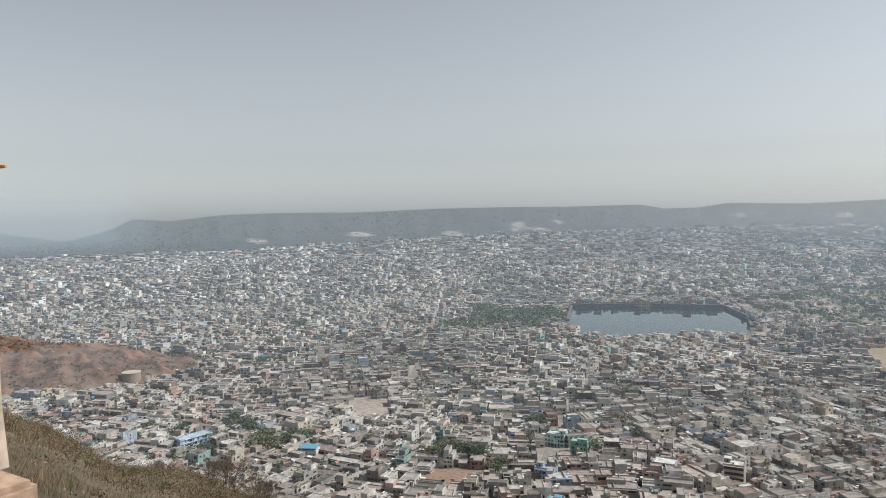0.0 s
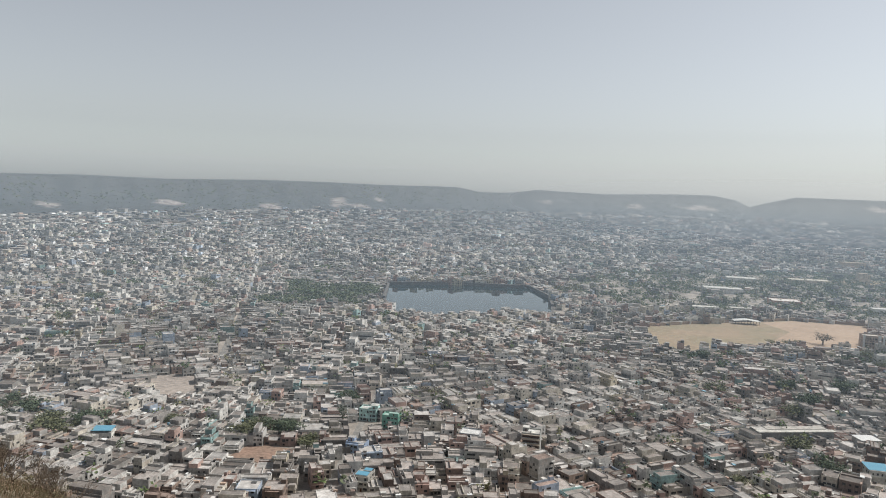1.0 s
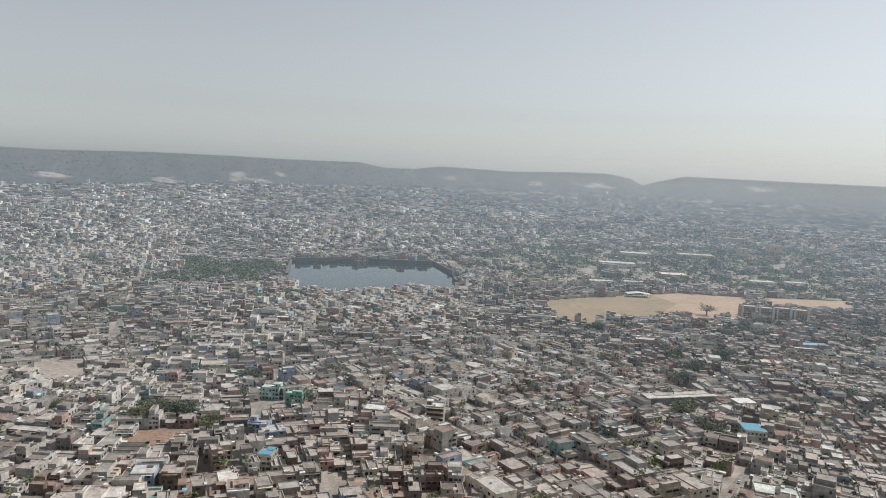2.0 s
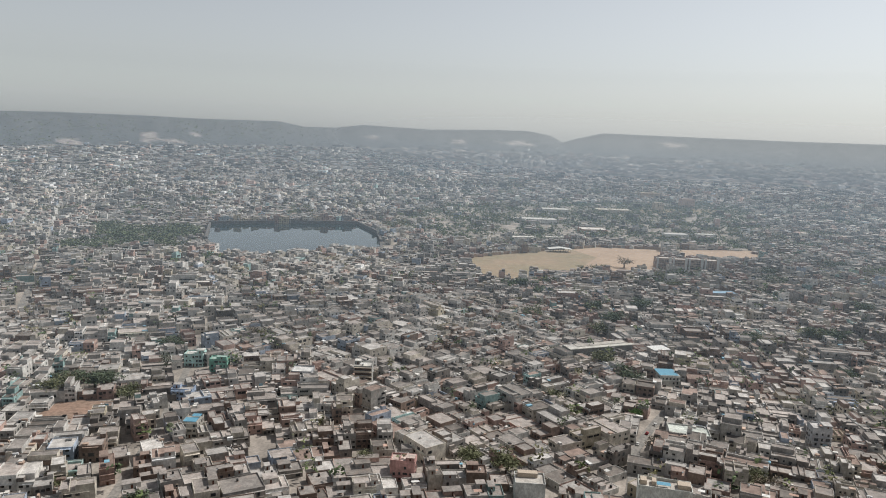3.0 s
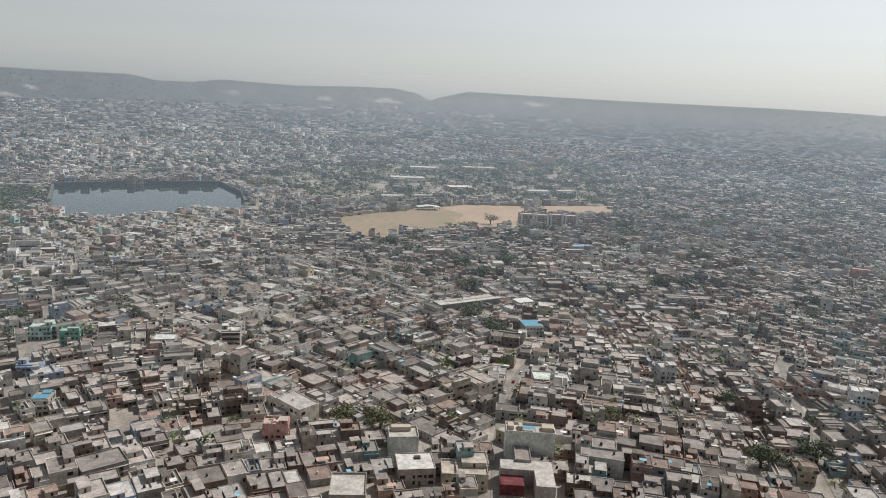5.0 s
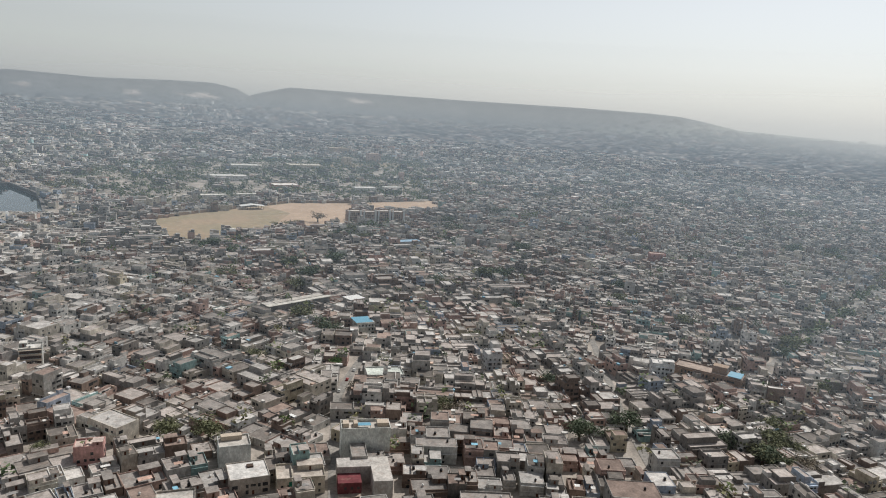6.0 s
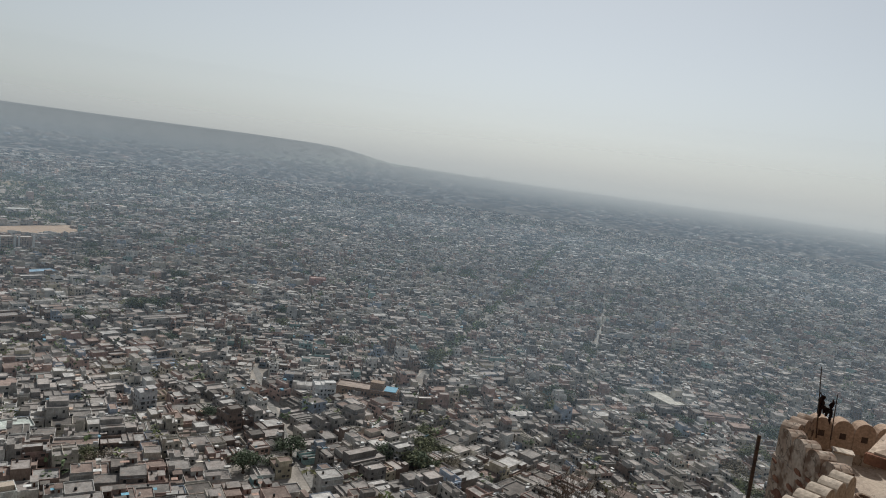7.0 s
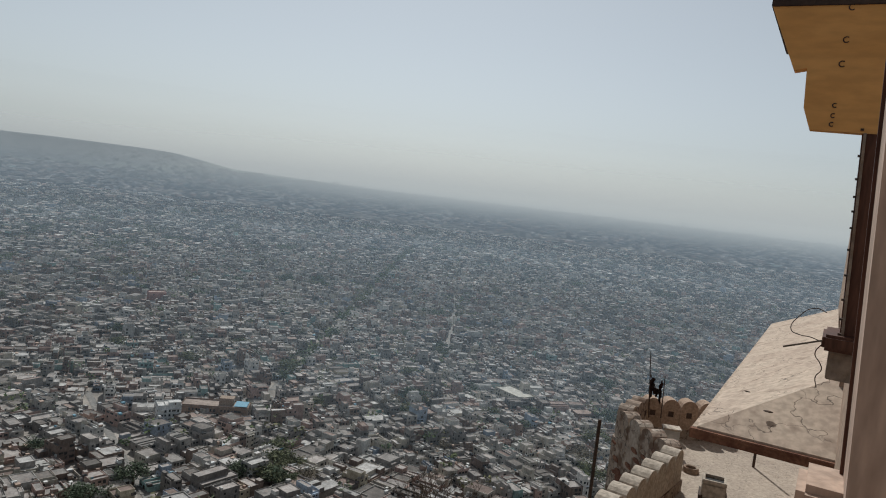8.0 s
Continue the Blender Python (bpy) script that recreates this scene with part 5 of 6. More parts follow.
def trees():
    rng = random.Random(12)
    kinds = {}
    tints = {"dark": (0.085, 0.105, 0.065), "olive": (0.13, 0.135, 0.075), "fresh": (0.10, 0.17, 0.05), "dry": (0.16, 0.135, 0.10)}
    words = {"dark": "dense dark green tree among houses", "olive": "dusty olive green tree among houses", "fresh": "bright green tree beside a street",
             "dry": "half-bare dry brown tree among houses"}
    for x, y, r in GREEN_SPOTS:
        tone = "fresh" if (x, y) == (112, 450) else rng.choice(("dark", "dark", "dark", "olive", "olive", "olive", "dry"))
        for k in range(2 if r > 9 else 1):
            size = rng.choice((0.9, 1.1)) * min(r, 15) * (0.9 if k == 0 else 0.65)
            step = round(size / 2) * 2
            place = pose(x + k * rng.uniform(-0.8, 0.8) * r, y + k * rng.uniform(-0.8, 0.8) * r, float(land(x, y)), 0, 0, rng.uniform(0, 360))
            if (tone, step) in kinds:
                copy_thing(kinds[tone, step], place)
            else:
                root = tree_kind(rng, step, min(step * 0.9 + 2, 12), 320, tints[tone], words[tone])
                root.matrix_basis = place
                kinds[tone, step] = root
    root = tree_kind(rng, 12, 15, 160, tints["dry"], "spreading half-bare tree on the sandy field", bare=True)
    root.matrix_basis = pose(216, 1020, 0)
    root = tree_kind(rng, 6, 20, 240, tints["dark"], "tall dark tree above the roofs")
    root.matrix_basis = pose(-217, 478, 0)
    for x, y in ((150, 985), (168, 990), (185, 1000)):
        root = tree_kind(rng, 8, 7, 160, tints["olive"], "low bushy tree at the edge of the field")
        root.matrix_basis = pose(x, y, 0)


trees()


# ---- the fort ----
def at(az, el, z):
    """The place at height z that lies in a direction from the balcony."""
    r = (z - EYE.z) / math.tan(radians(el))
    return Vector((math.sin(radians(az)) * r, math.cos(radians(az)) * r, z))


FLOOR = 172.0


def terrace():
    poly = [(4, -7), (30, -7), (30, 2.4), (27.3, 3.0), (25.9, 5.3), (24.0, 5.4), (21.5, 3.2), (16, 3.8), (4, 4.4)]
    ob = part("floor", prism(poly, FLOOR - 10, FLOOR), None, M_TERRACE)
    tagged(ob, "sunlit cracked lime-plastered fort terrace", "terrace", kind="structure")


def merlon_mesh(w, h, t):
    pts = [(-w / 2, 0), (w / 2, 0), (w / 2, h * 0.62)]
    pts += [(w / 2 * math.cos(a), h * 0.62 + h * 0.38 * math.sin(a) ** 0.8) for a in (0.35, 0.7, 1.05, 1.35, math.pi / 2, 1.79, 2.09, 2.44, 2.79)]
    pts.append((-w / 2, h * 0.62))
    return prism(pts, -t / 2, t / 2, "y")


def parapet():
    line = [(30.0, 2.2), (27.4, 3.1), (26.0, 5.4), (23.9, 5.5), (21.4, 3.3), (16.0, 3.9), (9.0, 4.3)]
    root = thing("wall_parapet", "rubble and plaster fort parapet with rounded merlons", "parapet", kind="structure")
    shared = {}
    for i, ((x0, y0), (x1, y1)) in enumerate(zip(line, line[1:])):
        k, rot = math.hypot(x1 - x0, y1 - y0), math.degrees(math.atan2(y1 - y0, x1 - x0))
        base = pose(x0, y0, 0, 0, 0, rot)
        seg = part("wall_segment", prism([(-0.28, FLOOR - 9), (0.28, FLOOR - 9), (0.28, FLOOR + 0.35), (-0.28, FLOOR + 0.35)], -0.1, k + 0.1, "x"), root, M_RUIN, place=base)
        wide = 0.66 if i < 3 else 0.8
        tall = 1.05 if i < 3 else 1.0
        n = max(2, round(k / wide))
        step = k / n
        key = round(step, 2), tall
        if key not in shared:
            bm = merlon_mesh(step * 0.97, tall, 0.5)
            me = bpy.data.meshes.new("merlon")
            bm.to_mesh(me)
            bm.free()
            me.materials.append(M_PALE if i >= 4 else M_STONE if i < 2 else M_RUIN)
            shared[key] = me
        for j in range(n):
            mer = part("merlon", shared[key], root, place=base @ pose((j + 0.5) * step, 0, FLOOR + 0.35))
            if i < 3:
                # no hole is cut: a dark box paints the loophole's shaded depth
                part("loophole", box((-0.1, -0.255, 0.42), (0.1, 0.255, 0.62)), mer, M_DARK)


def rubble():
    """Bare stones where the plaster of the bastion has fallen."""
    rng = random.Random(31)
    root = bpy.data.objects["wall_parapet"]
    kinds = []
    for k in range(6):
        bm = bmesh.new()
        n = rng.choice((5, 6, 7))
        w, h = rng.uniform(0.12, 0.26), rng.uniform(0.06, 0.12)
        ring = [(w * math.cos(6.283 * i / n + 0.3) * rng.uniform(0.8, 1.2), h * math.sin(6.283 * i / n + 0.3) * rng.uniform(0.8, 1.2)) for i in range(n)]
        lo, hi = [bm.verts.new((u, 0.02, v)) for u, v in ring], [bm.verts.new((u * 0.85, -0.035, v * 0.85)) for u, v in ring]
        bm.faces.new(hi)
        for i in range(n):
            bm.faces.new((lo[i], lo[(i + 1) % n], hi[(i + 1) % n], hi[i]))
        bmesh.ops.recalc_face_normals(bm, faces=bm.faces)
        me = bpy.data.meshes.new("stone")
        bm.to_mesh(me)
        bm.free()
        me.materials.append((M_EDGE, M_RUBBLE, M_EDGE)[k % 3])
        kinds.append(me)
    for (x0, y0), (x1, y1), count in (((23.9, 5.5), (21.4, 3.3), 80), ((26.0, 5.4), (23.9, 5.5), 20), ((21.4, 3.3), (16.0, 3.9), 35)):
        k, rot = math.hypot(x1 - x0, y1 - y0), math.degrees(math.atan2(y1 - y0, x1 - x0))
        heart = [(rng.uniform(0, k), rng.uniform(-2.6, 0.6)) for _ in range(9)]
        for _ in range(count):
            u, z = rng.choice(heart)
            u, z = min(max(u + rng.gauss(0, 0.35), 0.1), k - 0.1), min(z + rng.gauss(0, 0.4), 0.85)
            part("stone", rng.choice(kinds), root, place=pose(x0, y0, 0, 0, 0, rot) @ pose(u, -0.28 if z < 0.3 else -0.25, FLOOR + z, 0, rng.uniform(-8, 8), 0))


def chajja():
    """The hipped stone awning below the balcony, along the palace front."""
    root = thing("awning", "cracked sunlit stone awning with a dark weathered edge", "awning")
    z, up = 177.0, 0.70
    bm = bmesh.new()
    t = 0.10
    v = [bm.verts.new(p) for p in ((10.8, 1.42, z), (24.4, 1.47, z), (24.0, -0.25, z + up * 1.17), (12.52, -0.28, z + up * 1.17), (10.8, -2.2, z), (12.52, -2.2, z + up * 1.17))]
    w = [bm.verts.new(p.co - Vector((0, 0, t))) for p in v]
    for f in ((0, 3, 2, 1), (0, 4, 5, 3)):
        bm.faces.new([v[i] for i in f])
        bm.faces.new([w[i] for i in reversed(f)])
    for i, j in ((0, 1), (1, 2), (2, 3), (3, 5), (5, 4), (4, 0)):
        bm.faces.new((v[i], v[j], w[j], w[i]))
    bmesh.ops.recalc_face_normals(bm, faces=bm.faces)
    part("slab", bm, root, M_CRACKED)
    edge = add_box(bmesh.new(), (10.72, -2.2, z - 0.17), (10.83, 1.51, z - 0.03), 0.01)
    part("edge", edge, root, M_EDGE, "dark weathered brick edge")
    part("edge", add_box(bmesh.new(), (10.84, 1.40, z - 0.15), (24.4, 1.50, z - 0.03), 0.01), root, M_CRACKED)
    for az, el, rr in ((87.2, -13.3, 0.055), (84.9, -15.0, 0.04), (85.6, -12.2, 0.035)):
        r = 11.3 if az > 86 else 11.0
        p = Vector((math.sin(radians(az)) * r, math.cos(radians(az)) * r, 180 + r * math.tan(radians(el))))
        stain = bmesh.new()
        bmesh.ops.create_uvsphere(stain, u_segments=10, v_segments=6, radius=rr, matrix=Matrix.Translation(p) @ Matrix.Diagonal((0.7, 1.3, 0.25, 1)))
        part("pit", stain, root, M_DARK, "dark broken pit")


def palace():
    root = thing("wall_palace", "tan lime-plastered palace front", "wall", kind="structure")
    # the front runs along y = -0.1 from the balcony eastwards
    part("wall_segment", box((12.3, -1.2, FLOOR), (30, -0.30, 186)), root, M_STONE)
    part("wall_segment", box((8.45, -1.2, FLOOR), (12.3, -0.36, 186)), root, M_STONE)
    part("jamb", prism([(-1.6, 178.35), (-0.168, 178.35), (-0.135, 179.08), (-0.073, 180.47), (0.05, 183.2), (-1.6, 183.2)], 2.6, 3.0, "x"), root, M_JAMB, "tan plastered window jamb")
    part("jamb_edge", prism([(-0.17, 178.35), (-0.155, 178.35), (-0.06, 180.47), (0.064, 183.2), (0.045, 183.2), (-0.078, 180.47)], 3.0, 3.03, "x"), root, M_WOOD, "dark edge strip")
    part("jamb_foot", box((2.75, -0.5, 178.35), (3.08, 0.012, 179.12), 0.03), root, M_JAMB, "rounded tan plaster foot")
    part("wall_segment", box((-7, -3.2, FLOOR), (3.2, -2.8, 181.5)), root, M_STONE)
    part("floor", box((-5.2, -2.8, 178.1), (3.2, 1.1, 178.35)), root, M_STONE)


def jharokha():
    """The bay on the palace front with its bracket, post and sill."""
    root = thing("bay_window", "ochre-painted bay with a stepped bracket and dark wooden post", "bay window")
    x = 8.0

    def yz(az, el):
        a = radians(az)
        y = x / math.tan(a)
        return y, 180 + math.hypot(x, y) * math.tan(radians(el))
    pts = [yz(83.42, 15.45), yz(85.43, 11.2), yz(86.24, 11.37), yz(86.42, 8.65), yz(86.99, 7.18), yz(90.4, 7.1)]
    pts += [(-0.4, pts[-1][1]), (-0.4, pts[0][1])]
    br = part("bracket", prism(pts, x, x + 0.16, "x"), root, M_OCHRE, "ochre limewashed stepped bracket")
    for el in (15.4, 13.3, 11.7, 8.9, 8.2, 7.6):
        y, z = yz(88.5 - (15.4 - el) * 0.02, el)
        bm = bmesh.new()
        k, r = 9, 0.028 if el > 10 else 0.02
        for i in range(k):
            a0, a1 = 0.9 + i * 4.6 / k, 0.9 + (i + 1) * 4.6 / k
            add_tube(bm, (x - 0.004, y - math.cos(a0) * r, z + math.sin(a0) * r), (x - 0.004, y - math.cos(a1) * r, z + math.sin(a1) * r), 0.006, 0.006, 5)
        part("ring_mark", bm, br, M_DARK, "dark curled mark")
    top = pts[0][1]
    part("eave", box((x - 0.02, -0.4, top), (x + 2.2, pts[0][0] + 0.01, top + 0.14), 0.005), root, M_DARK, "dark eave slab")
    lo = yz(90, -7.0)[1]
    part("post", prism([(-0.45, lo), (-0.13, lo), (-0.045, yz(90, 7.1)[1]), (-0.45, yz(90, 7.1)[1])], x + 0.02, x + 0.3, "x"), root, M_WOOD, "dark wooden post")
    part("moulding", prism([(-0.165, lo), (-0.14, lo), (-0.055, yz(90, 7.1)[1]), (-0.08, yz(90, 7.1)[1])], x - 0.03, x + 0.02, "x"), root, M_RUBBLE)
    for i in range(11):
        f = i / 10 + 0.03 * math.sin(i * 5.3)
        y, z = -0.13 + 0.085 * f, lo + (yz(90, 7.1)[1] - lo) * f
        part("stud", box((x - 0.03, y - 0.01, z), (x + 0.02, y + 0.02, z + 0.02)), root, M_IRON)
    part("wood_panel", box((x + 0.3, -0.9, lo), (x + 0.36, -0.16, yz(90, 7.1)[1])), root, M_WOOD, "dark reddish wooden panel")
    part("wood_rail", box((x + 0.22, -0.9, lo + 0.72), (x + 0.32, -0.16, lo + 0.80)), root, M_STONE)
    part("sill", box((x - 0.15, -0.45, lo - 0.16), (x + 0.6, 0.015, lo), 0.03), root, M_WOOD, "moulded dark wooden sill")
    part("base", box((x - 0.05, -0.45, lo - 0.45), (x + 0.5, -0.06, lo - 0.16), 0.01), root, M_RUBBLE, "brown stone block under the sill")


def flag():
    base = at(78.9, -14.9, 173.2)
    root = thing("flag", "dark drooping flags on a thin pole at the bastion", "flag", pose(base.x, base.y, base.z))
    part("pole", add_tube(bmesh.new(), (0, 0, -0.3), (0.05, 0.25, 2.0), 0.025, 0.015), root, M_IRON)
    part("pole", add_tube(bmesh.new(), (0.3, -0.35, -0.3), (0.3, -0.3, 1.2), 0.02, 0.015), root, M_IRON)
    for y0, z0, wd, hh in ((0.13, 1.2, -0.17, 0.75), (-0.30, 1.1, 0.10, 0.8), (-0.02, 0.85, -0.22, 0.3)):
        bm = bmesh.new()
        grid = [[bm.verts.new((0.05 + 0.05 * math.sin(i * 1.7 + j), y0 + wd * i / 6 * (1 - 0.5 * (j / 7) ** 2) + 0.03 * math.sin(j * 2 + i),
                               z0 - hh * j / 7 * (0.55 + 0.45 * abs(math.sin(i * 2.1 + y0))) - 0.16 * i / 6)) for j in range(8)] for i in range(7)]
        for i in range(6):
            for j in range(7):
                bm.faces.new((grid[i][j], grid[i + 1][j], grid[i + 1][j + 1], grid[i][j + 1]))
        bmesh.ops.solidify(bm, geom=bm.faces[:], thickness=0.012)
        part("cloth", bm, root, M_CLOTH, "dark limp cloth")


def lamp_pole():
    p = at(75.4, -19.0, 174.5)
    root = thing("pole", "thin dark iron pole outside the fort wall", "pole", pose(p.x, p.y, 160))
    part("shaft", add_tube(bmesh.new(), (0, 0, -4), (0.02, 0.05, at(75.4, -16.6, 175.3).z - 160), 0.05, 0.04), root, M_IRON)


def clutter():
    for az, el, s in ((84.3, -19.4, 0.55), (79.2, -20.6, 0.5)):
        p = at(az, el, FLOOR + 0.4)
        root = thing("floodlight", "grey boxed floodlight on the terrace", "floodlight", pose(p.x, p.y, FLOOR, 0, 0, 8 if az > 80 else 35))
        part("housing", box((-s * 0.55, -s * 0.6, 0.12), (s * 0.55, s * 0.6, 0.55), 0.03), root, M_PALE)
        for a, b, c, d in ((-0.55, -0.6, 0.55, -0.46), (-0.55, 0.46, 0.55, 0.6), (-0.55, -0.46, -0.42, 0.46), (0.42, -0.46, 0.55, 0.46)):
            part("rim", box((s * a, s * b, 0.55), (s * c, s * d, 0.66), 0.01), root, M_PALE)
        part("glass", box((-s * 0.42, -s * 0.46, 0.54), (s * 0.42, s * 0.46, 0.57)), root, M_GLASS, "dark lamp glass")
        part("foot", box((-s * 0.6, -s * 0.7, 0), (s * 0.6, -s * 0.5, 0.2)), root, M_IRON)
        part("foot", box((-s * 0.6, s * 0.5, 0), (s * 0.6, s * 0.7, 0.2)), root, M_IRON)
    p = at(80.7, -15.9, 172.9)
    root = thing("meter_box", "white metal box beside the parapet", "box", pose(p.x, p.y, FLOOR, 0, 0, 20))
    part("cabinet", box((-0.2, -0.26, 0), (0.2, 0.26, 0.85), 0.02), root, M_WHITE)
    part("cap", box((-0.24, -0.3, 0.85), (0.24, 0.3, 0.91), 0.01), root, M_PALE)
    p = at(86.78, -17.37, FLOOR)
    root = thing("iron_rod", "thin iron rod standing on the terrace", "rod", pose(p.x, p.y, FLOOR))
    part("shaft", add_tube(bmesh.new(), (0, 0, 0), (0, 0, 2.6), 0.045, 0.045), root, M_IRON)


def stone_ring():
    """A low round kerb on the terrace."""
    root = thing("stone_ring", "low round plaster kerb on the fort terrace", "kerb", pose(23.38, 3.08, FLOOR))
    bm = bmesh.new()
    bmesh.ops.create_cone(bm, cap_ends=False, segments=20, radius1=0.27, radius2=0.23, depth=0.16, matrix=Matrix.Translation((0, 0, 0.08)))
    bmesh.ops.solidify(bm, geom=bm.faces[:], thickness=0.07)
    part("ring", bm, root, M_RUBBLE)


def west_pier():
    """The pier at the other end of the balcony, with its ledge."""
    root = thing("pier", "tan plastered balcony pier on a stone ledge", "pier")
    p = at(-62.9, -18.0, 178.8)
    q = at(-63.5, -16.6, 178.8)
    part("ledge", box((p.x - 1.6, p.y - 0.75, 177.6), (p.x, p.y + 0.1, 178.8), 0.03), root, M_STONE)
    part("shaft", prism([(q.x - 1.0, 178.8), (q.x + 0.02, 178.8), (q.x - 0.02, 179.1), (q.x - 0.09, 183.2), (q.x - 1.0, 183.2)], q.y - 0.5, q.y, "y"), root, M_PALE)
    e = at(-62.75, 3.7, 180.4)
    part("finial", add_tube(bmesh.new(), (e.x - 0.5, e.y, e.z + 0.02), (e.x, e.y, e.z), 0.05, 0.01), root, M_OCHRE, "orange carved tip")
    part("footing", box((p.x - 1.8, p.y - 1.0, 171), (p.x - 0.05, p.y + 0.05, 177.6)), root, M_RUBBLE)


def cables():
    """Loose wires and a stick on the sill of the bay."""
    def spot(az, el, x):
        return Vector((x, x / math.tan(radians(az)), 180 + x / math.sin(radians(az)) * math.tan(radians(el))))
    runs = ((("cable", "loose black wire looped over the awning", 0.0045), [(89.95, -5.6), (89.2, -5.4), (88.2, -6.2), (87.85, -7.2), (88.4, -7.45), (89.2, -7.5), (89.9, -7.7)]),
            (("stick", "thin wooden stick on the sill", 0.009), [(87.5, -8.5), (89.9, -7.6)]),
            (("cable", "dark wire hanging below the sill", 0.005), [(89.95, -7.8), (89.6, -8.6), (90.0, -9.2), (90.15, -9.6), (89.85, -10.2), (90.0, -10.9)]))
    for (name, label, r), pts in runs:
        curve = bpy.data.curves.new(name, "CURVE")
        curve.dimensions, curve.bevel_depth, curve.bevel_resolution = "3D", r, 2
        sp = curve.splines.new("BEZIER")
        sp.bezier_points.add(len(pts) - 1)
        for bp, (az, el) in zip(sp.bezier_points, pts):
            bp.co = spot(az, el, 7.85)
            bp.handle_left_type = bp.handle_right_type = "AUTO"
        tmp = bpy.data.objects.new(name, curve)
        me = bpy.data.meshes.new_from_object(tmp)
        bpy.data.objects.remove(tmp)
        me.materials.clear()
        me.materials.append(M_BARK if name == "stick" else M_IRON)
        tagged(new(name, me), label, name)


cables()
terrace()
parapet()
rubble()
chajja()
palace()
jharokha()
flag()
lamp_pole()
clutter()
stone_ring()
west_pier()


# ---- the hillside below ----
def scrub():
    rng = np.random.RandomState(17)
    n = 52000
    r, az = np.sqrt(rng.uniform(9 ** 2, 76 ** 2, n)), np.radians(rng.uniform(-72, -34, n))
    x, y = r * np.sin(az), r * np.cos(az)
    x, y = x + 0.8 * np.sin(y * 1.9), y + 0.8 * np.sin(x * 2.3)
    foot = np.stack([x, y, land(x, y) - 0.1], -1)
    tall = rng.uniform(0.25, 0.8, (n, 1)) * (0.7 + 0.4 * np.sin(x / 2.3) * np.sin(y / 3.1))[:, None]
    lean = np.concatenate([rng.normal(0, 0.35, (n, 2)), np.ones((n, 1))], 1) * tall
    side = np.stack([np.cos(az), -np.sin(az), np.zeros(n)], -1) * rng.uniform(0.006, 0.017, (n, 1))
    v = np.stack([foot - side, foot + side, foot + lean + side * 0.3, foot + lean - side * 0.3], 1).reshape(-1, 3)
    tone = np.array([(0.19, 0.14, 0.085), (0.14, 0.115, 0.066), (0.115, 0.11, 0.06), (0.17, 0.11, 0.07)])[rng.randint(0, 4, n)]
    pieces = [(v, np.arange(len(v)).reshape(-1, 4), tone)]
    n = 440
    r, az = np.sqrt(rng.uniform(20 ** 2, 76 ** 2, n)), np.radians(rng.uniform(-70, -36, n))
    x, y = r * np.sin(az), r * np.cos(az)
    s = rng.uniform(0.5, 1.3, n)
    tone = np.array([(0.155, 0.12, 0.078), (0.125, 0.115, 0.066), (0.165, 0.115, 0.078)])[rng.randint(0, 3, n)]
    pieces.append(leaf_cloud(rng, x, y, land(x, y) + s * 0.4, s, s * 0.5, 100, 0.034, tone))
    n = 260
    r, az = np.sqrt(rng.uniform(75 ** 2, 190 ** 2, n)), np.radians(rng.uniform(-75, 80, n))
    x, y = r * np.sin(az), r * np.cos(az)
    s = rng.uniform(1.2, 2.6, n)
    pieces.append(leaf_cloud(rng, x, y, land(x, y) + s * 0.5, s, s * 0.7, 40, 0.35, GREENS[rng.randint(0, 5, n)] * 1.3))
    n = 3600
    x, y = ROCK_HILL[0] + rng.uniform(-290, 290, n), ROCK_HILL[1] + rng.uniform(-200, 200, n)
    z = land(x, y)
    ok = z > 5
    x, y, z = x[ok], y[ok], z[ok]
    s = rng.uniform(1.0, 3.0, len(x)) * np.where(z < 20, 1.6, 1.0)
    pieces.append(leaf_cloud(rng, x, y, z + s * 0.3, s, s * 0.5, 12, 0.75, np.array([(0.13, 0.11, 0.08), (0.11, 0.105, 0.075), (0.19, 0.14, 0.10)])[rng.randint(0, 3, len(x))]))
    n = 5000
    r, deg = rng.uniform(3400, 4740, n), rng.uniform(-68, 46, n)
    ok = r > foot_of(deg) + 15
    r, az = r[ok], np.radians(deg[ok])
    x, y = r * np.sin(az), r * np.cos(az)
    s = rng.uniform(3, 8, len(x))
    pieces.append(leaf_cloud(rng, x, y, land(x, y) + 1, s, s * 0.3, 6, 1.8, np.array([(0.07, 0.075, 0.055), (0.09, 0.085, 0.07)])[rng.randint(0, 2, len(x))]))
    joined("scrub", "dry brown grass and thorn scrub on the slope", pieces, M_LEAF, "scrub")


scrub()


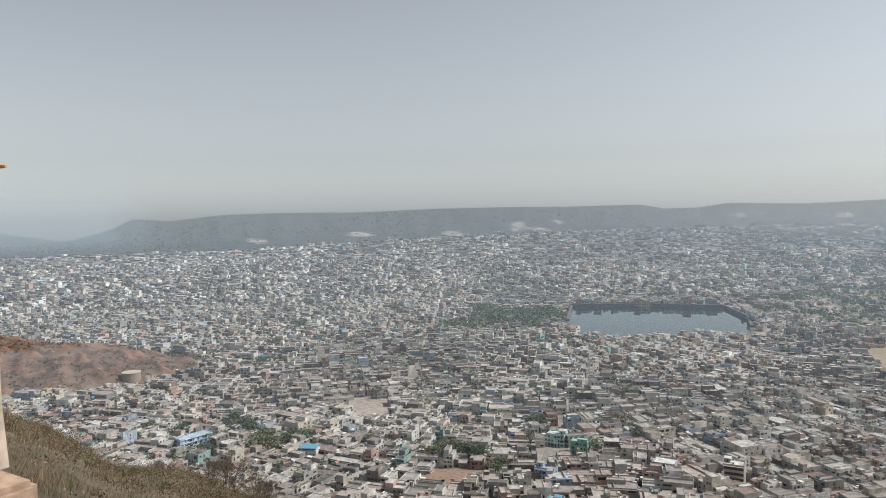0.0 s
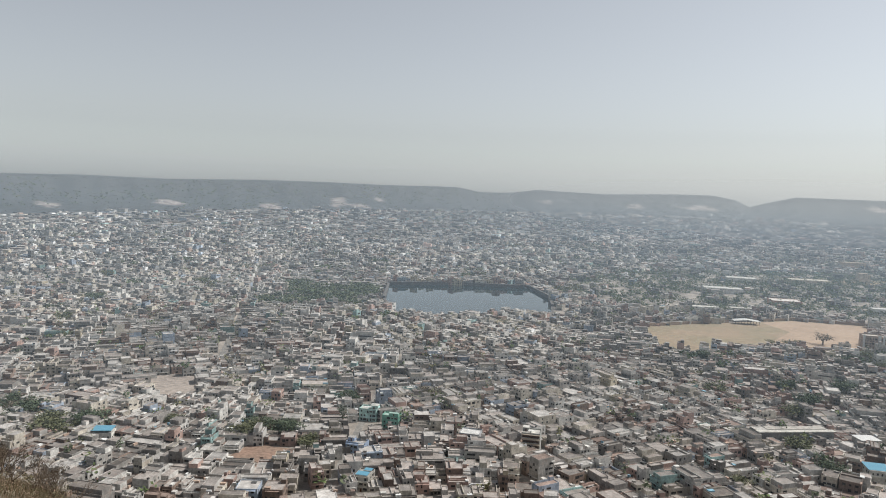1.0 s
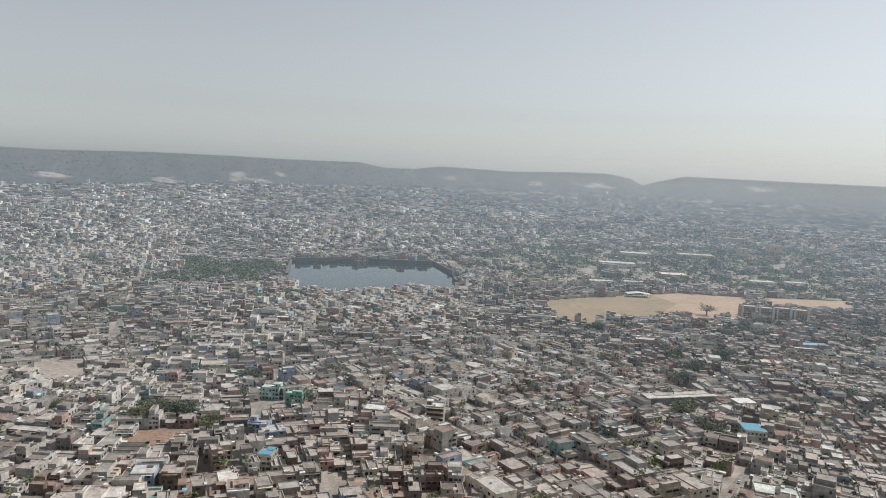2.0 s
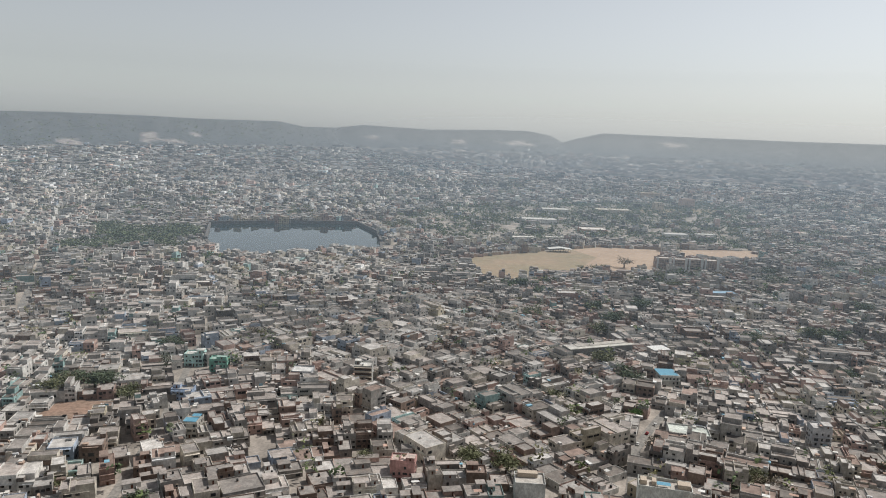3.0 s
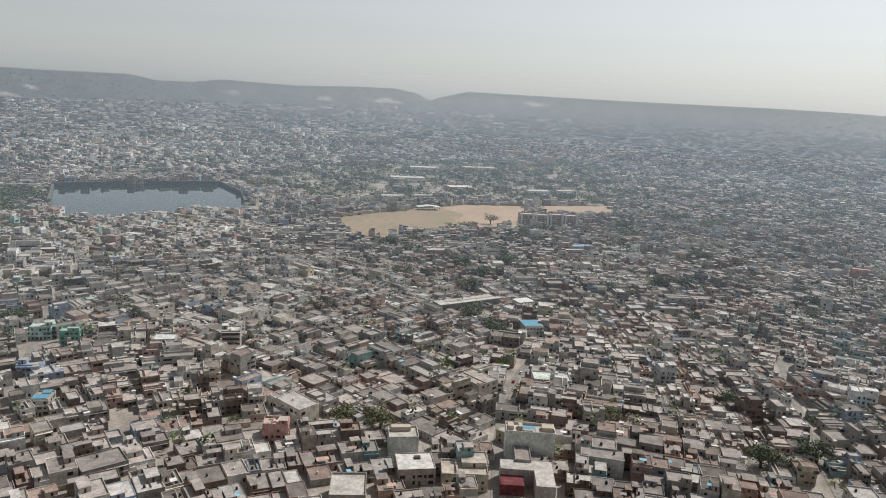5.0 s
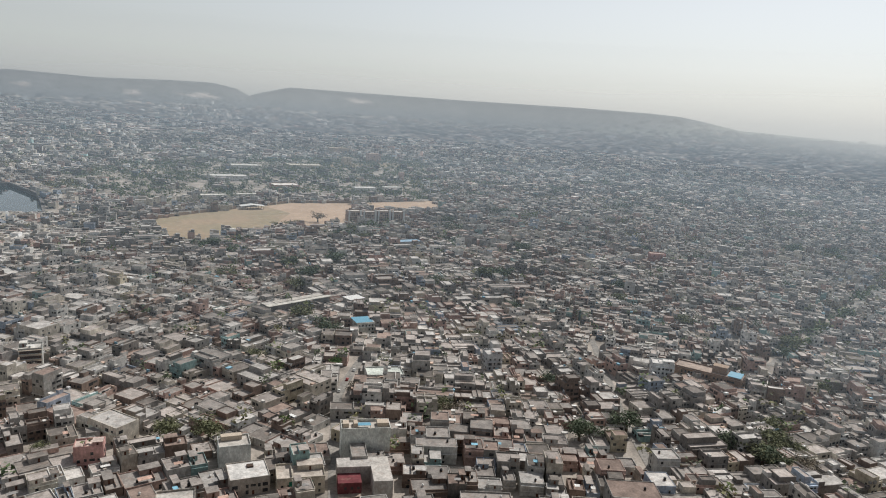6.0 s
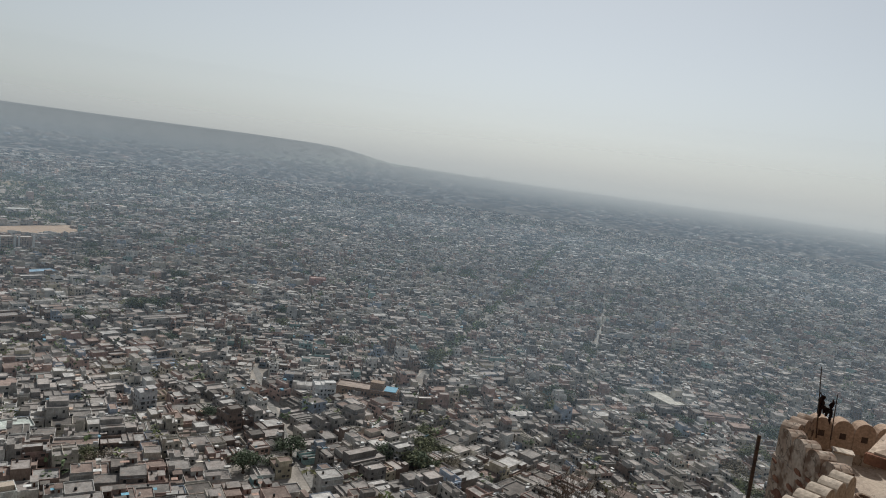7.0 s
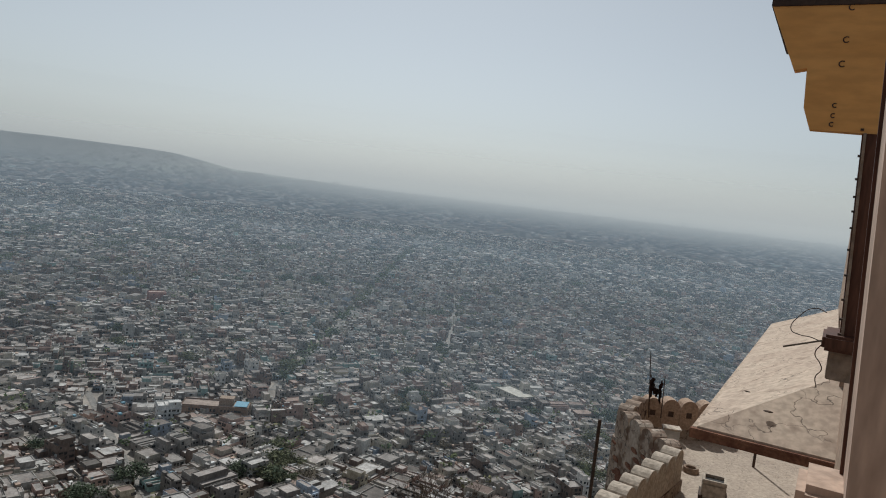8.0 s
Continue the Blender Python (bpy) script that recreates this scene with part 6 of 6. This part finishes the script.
def rock_outcrop():
    """The broken red rock that crops out over the low hill in the town."""
    nx, ny = 150, 110
    gx, gy = np.meshgrid(np.linspace(-290, 290, nx), np.linspace(-200, 200, ny), indexing="ij")
    x, y = ROCK_HILL[0] + gx.ravel(), ROCK_HILL[1] + gy.ravel()
    h = land(x, y)
    fr = np.array([noise.fractal(Vector((a / 26, b / 26, 0)), 0.8, 2.1, 5) for a, b in zip(x, y)])
    rg = np.array([noise.ridged_multi_fractal(Vector((a / 40, b / 30, 3)), 0.9, 2.0, 4, 1.0, 2.0) for a, b in zip(x, y)])
    z = h - 1.2 + np.clip(h / 14, 0, 1) * (fr * 4.5 + (rg - 1.0) * 4.5)
    z = np.where(h < 1.0, -2.0, z)
    i, j = np.meshgrid(np.arange(nx - 1), np.arange(ny - 1), indexing="ij")
    a = (i * ny + j).ravel()
    f = np.clip(0.45 + 0.7 * fr + 0.45 * (rg - 1), 0, 1)[:, None]
    tint = np.array([0.06, 0.047, 0.037]) * (1 - f) + np.array([0.215, 0.13, 0.095]) * f
    me = mesh_of("rock_outcrop", np.stack([x, y, z], -1), np.stack([a, a + ny, a + ny + 1, a + 1], -1), tint, M_GROUND)
    tagged(new("rock_outcrop", me), "broken reddish rock with dry scrub above the houses", "rock", kind="structure")
    top = -679, 469
    root = thing("platform", "round stone platform on the rocky spur", "platform", pose(top[0], top[1], 12.0))
    part("drum", add_tube(bmesh.new(), (0, 0, -22), (0, 0, 3.2), 9.5, 9.5, 24), root, M_RUBBLE)
    part("rim", add_tube(bmesh.new(), (0, 0, 3.2), (0, 0, 3.7), 9.9, 9.9, 24), root, M_PALE)


rock_outcrop()


def bare_bush(x, y, size, seed):
    rng = random.Random(seed)
    root = thing("bush", "leafless brown thorn bush on the dry slope", "bush", pose(x, y, float(land(x, y))))
    bm = bmesh.new()

    def grow(a, way, length, r, depth):
        b = a + way * length
        add_tube(bm, a, b, r, r * 0.6, 4)
        if depth:
            for _ in range(3):
                w = (way + Vector((rng.uniform(-1, 1), rng.uniform(-1, 1), rng.uniform(-0.3, 0.8))) * 0.75).normalized()
                grow(b, w, length * rng.uniform(0.6, 0.85), r * 0.6, depth - 1)
    for _ in range(4):
        grow(Vector((0, 0, -0.1)), Vector((rng.uniform(-0.8, 0.8), rng.uniform(-0.8, 0.8), 1)).normalized(), size * 0.3, 0.012 * size ** 0.8 + 0.01, 4)
    part("crown", bm, root, M_BARK)


for bx, by, bs, sd in ((-31, 27, 2.6, 1), (-36, 30, 2.0, 2), (-28.5, 28, 2.2, 3), (-40, 30, 1.6, 4), (-34, 33, 2.2, 5), (-33, 29.5, 3.0, 7), (-30, 26, 2.6, 8), (-36, 34, 3.0, 9), (-29, 29, 2.4, 10), (-38, 36, 2.6, 11), (26.9, 13.4, 6.5, 6)):
    bare_bush(bx, by, bs, sd)


# ---- parked vehicles in the bazaar street ----
def car(x, y, turn, mat, label, group="parked cars"):
    root = thing("car", label, "car", pose(x, y, 0.26, 0, 0, turn), group)
    part("body", prism([(-2.0, 0.3), (2.0, 0.3), (2.05, 0.75), (1.2, 0.88), (-1.9, 0.92), (-2.05, 0.7)], -0.82, 0.82, "y"), root, mat)
    part("cabin", prism([(-1.6, 0.9), (0.9, 0.88), (0.35, 1.42), (-1.2, 1.45)], -0.7, 0.7, "y"), root, M_WINDOW)
    part("roof", box((-1.15, -0.68, 1.43), (0.35, 0.68, 1.49), 0.02), root, mat)
    for sx in (-1.25, 1.25):
        for sy in (-0.8, 0.8):
            part("wheel", add_tube(bmesh.new(), (sx, sy - 0.1, 0.3), (sx, sy + 0.1, 0.3), 0.3, 0.3, 12), root, M_TANK)


M_CARRED = plain("red_car_paint", (0.32, 0.03, 0.03), (0.26, 0.03, 0.03), 1.0, 0.35)
for cx, cy, ct, cm, cl in ((103.5, 409, 70, M_WHITE, "small white car parked in a narrow street"), (113, 426, 66, M_CARRED, "small red car parked in a narrow street"),
                           (121.5, 441, 62, M_WHITE, "white hatchback standing in a narrow street"), (88.5, 352, 75, M_TANK, "small black car parked in a narrow street"),
                           (136, 467, 60, M_WHITE, "white van standing beside shops")):
    car(cx, cy, ct, cm, cl)
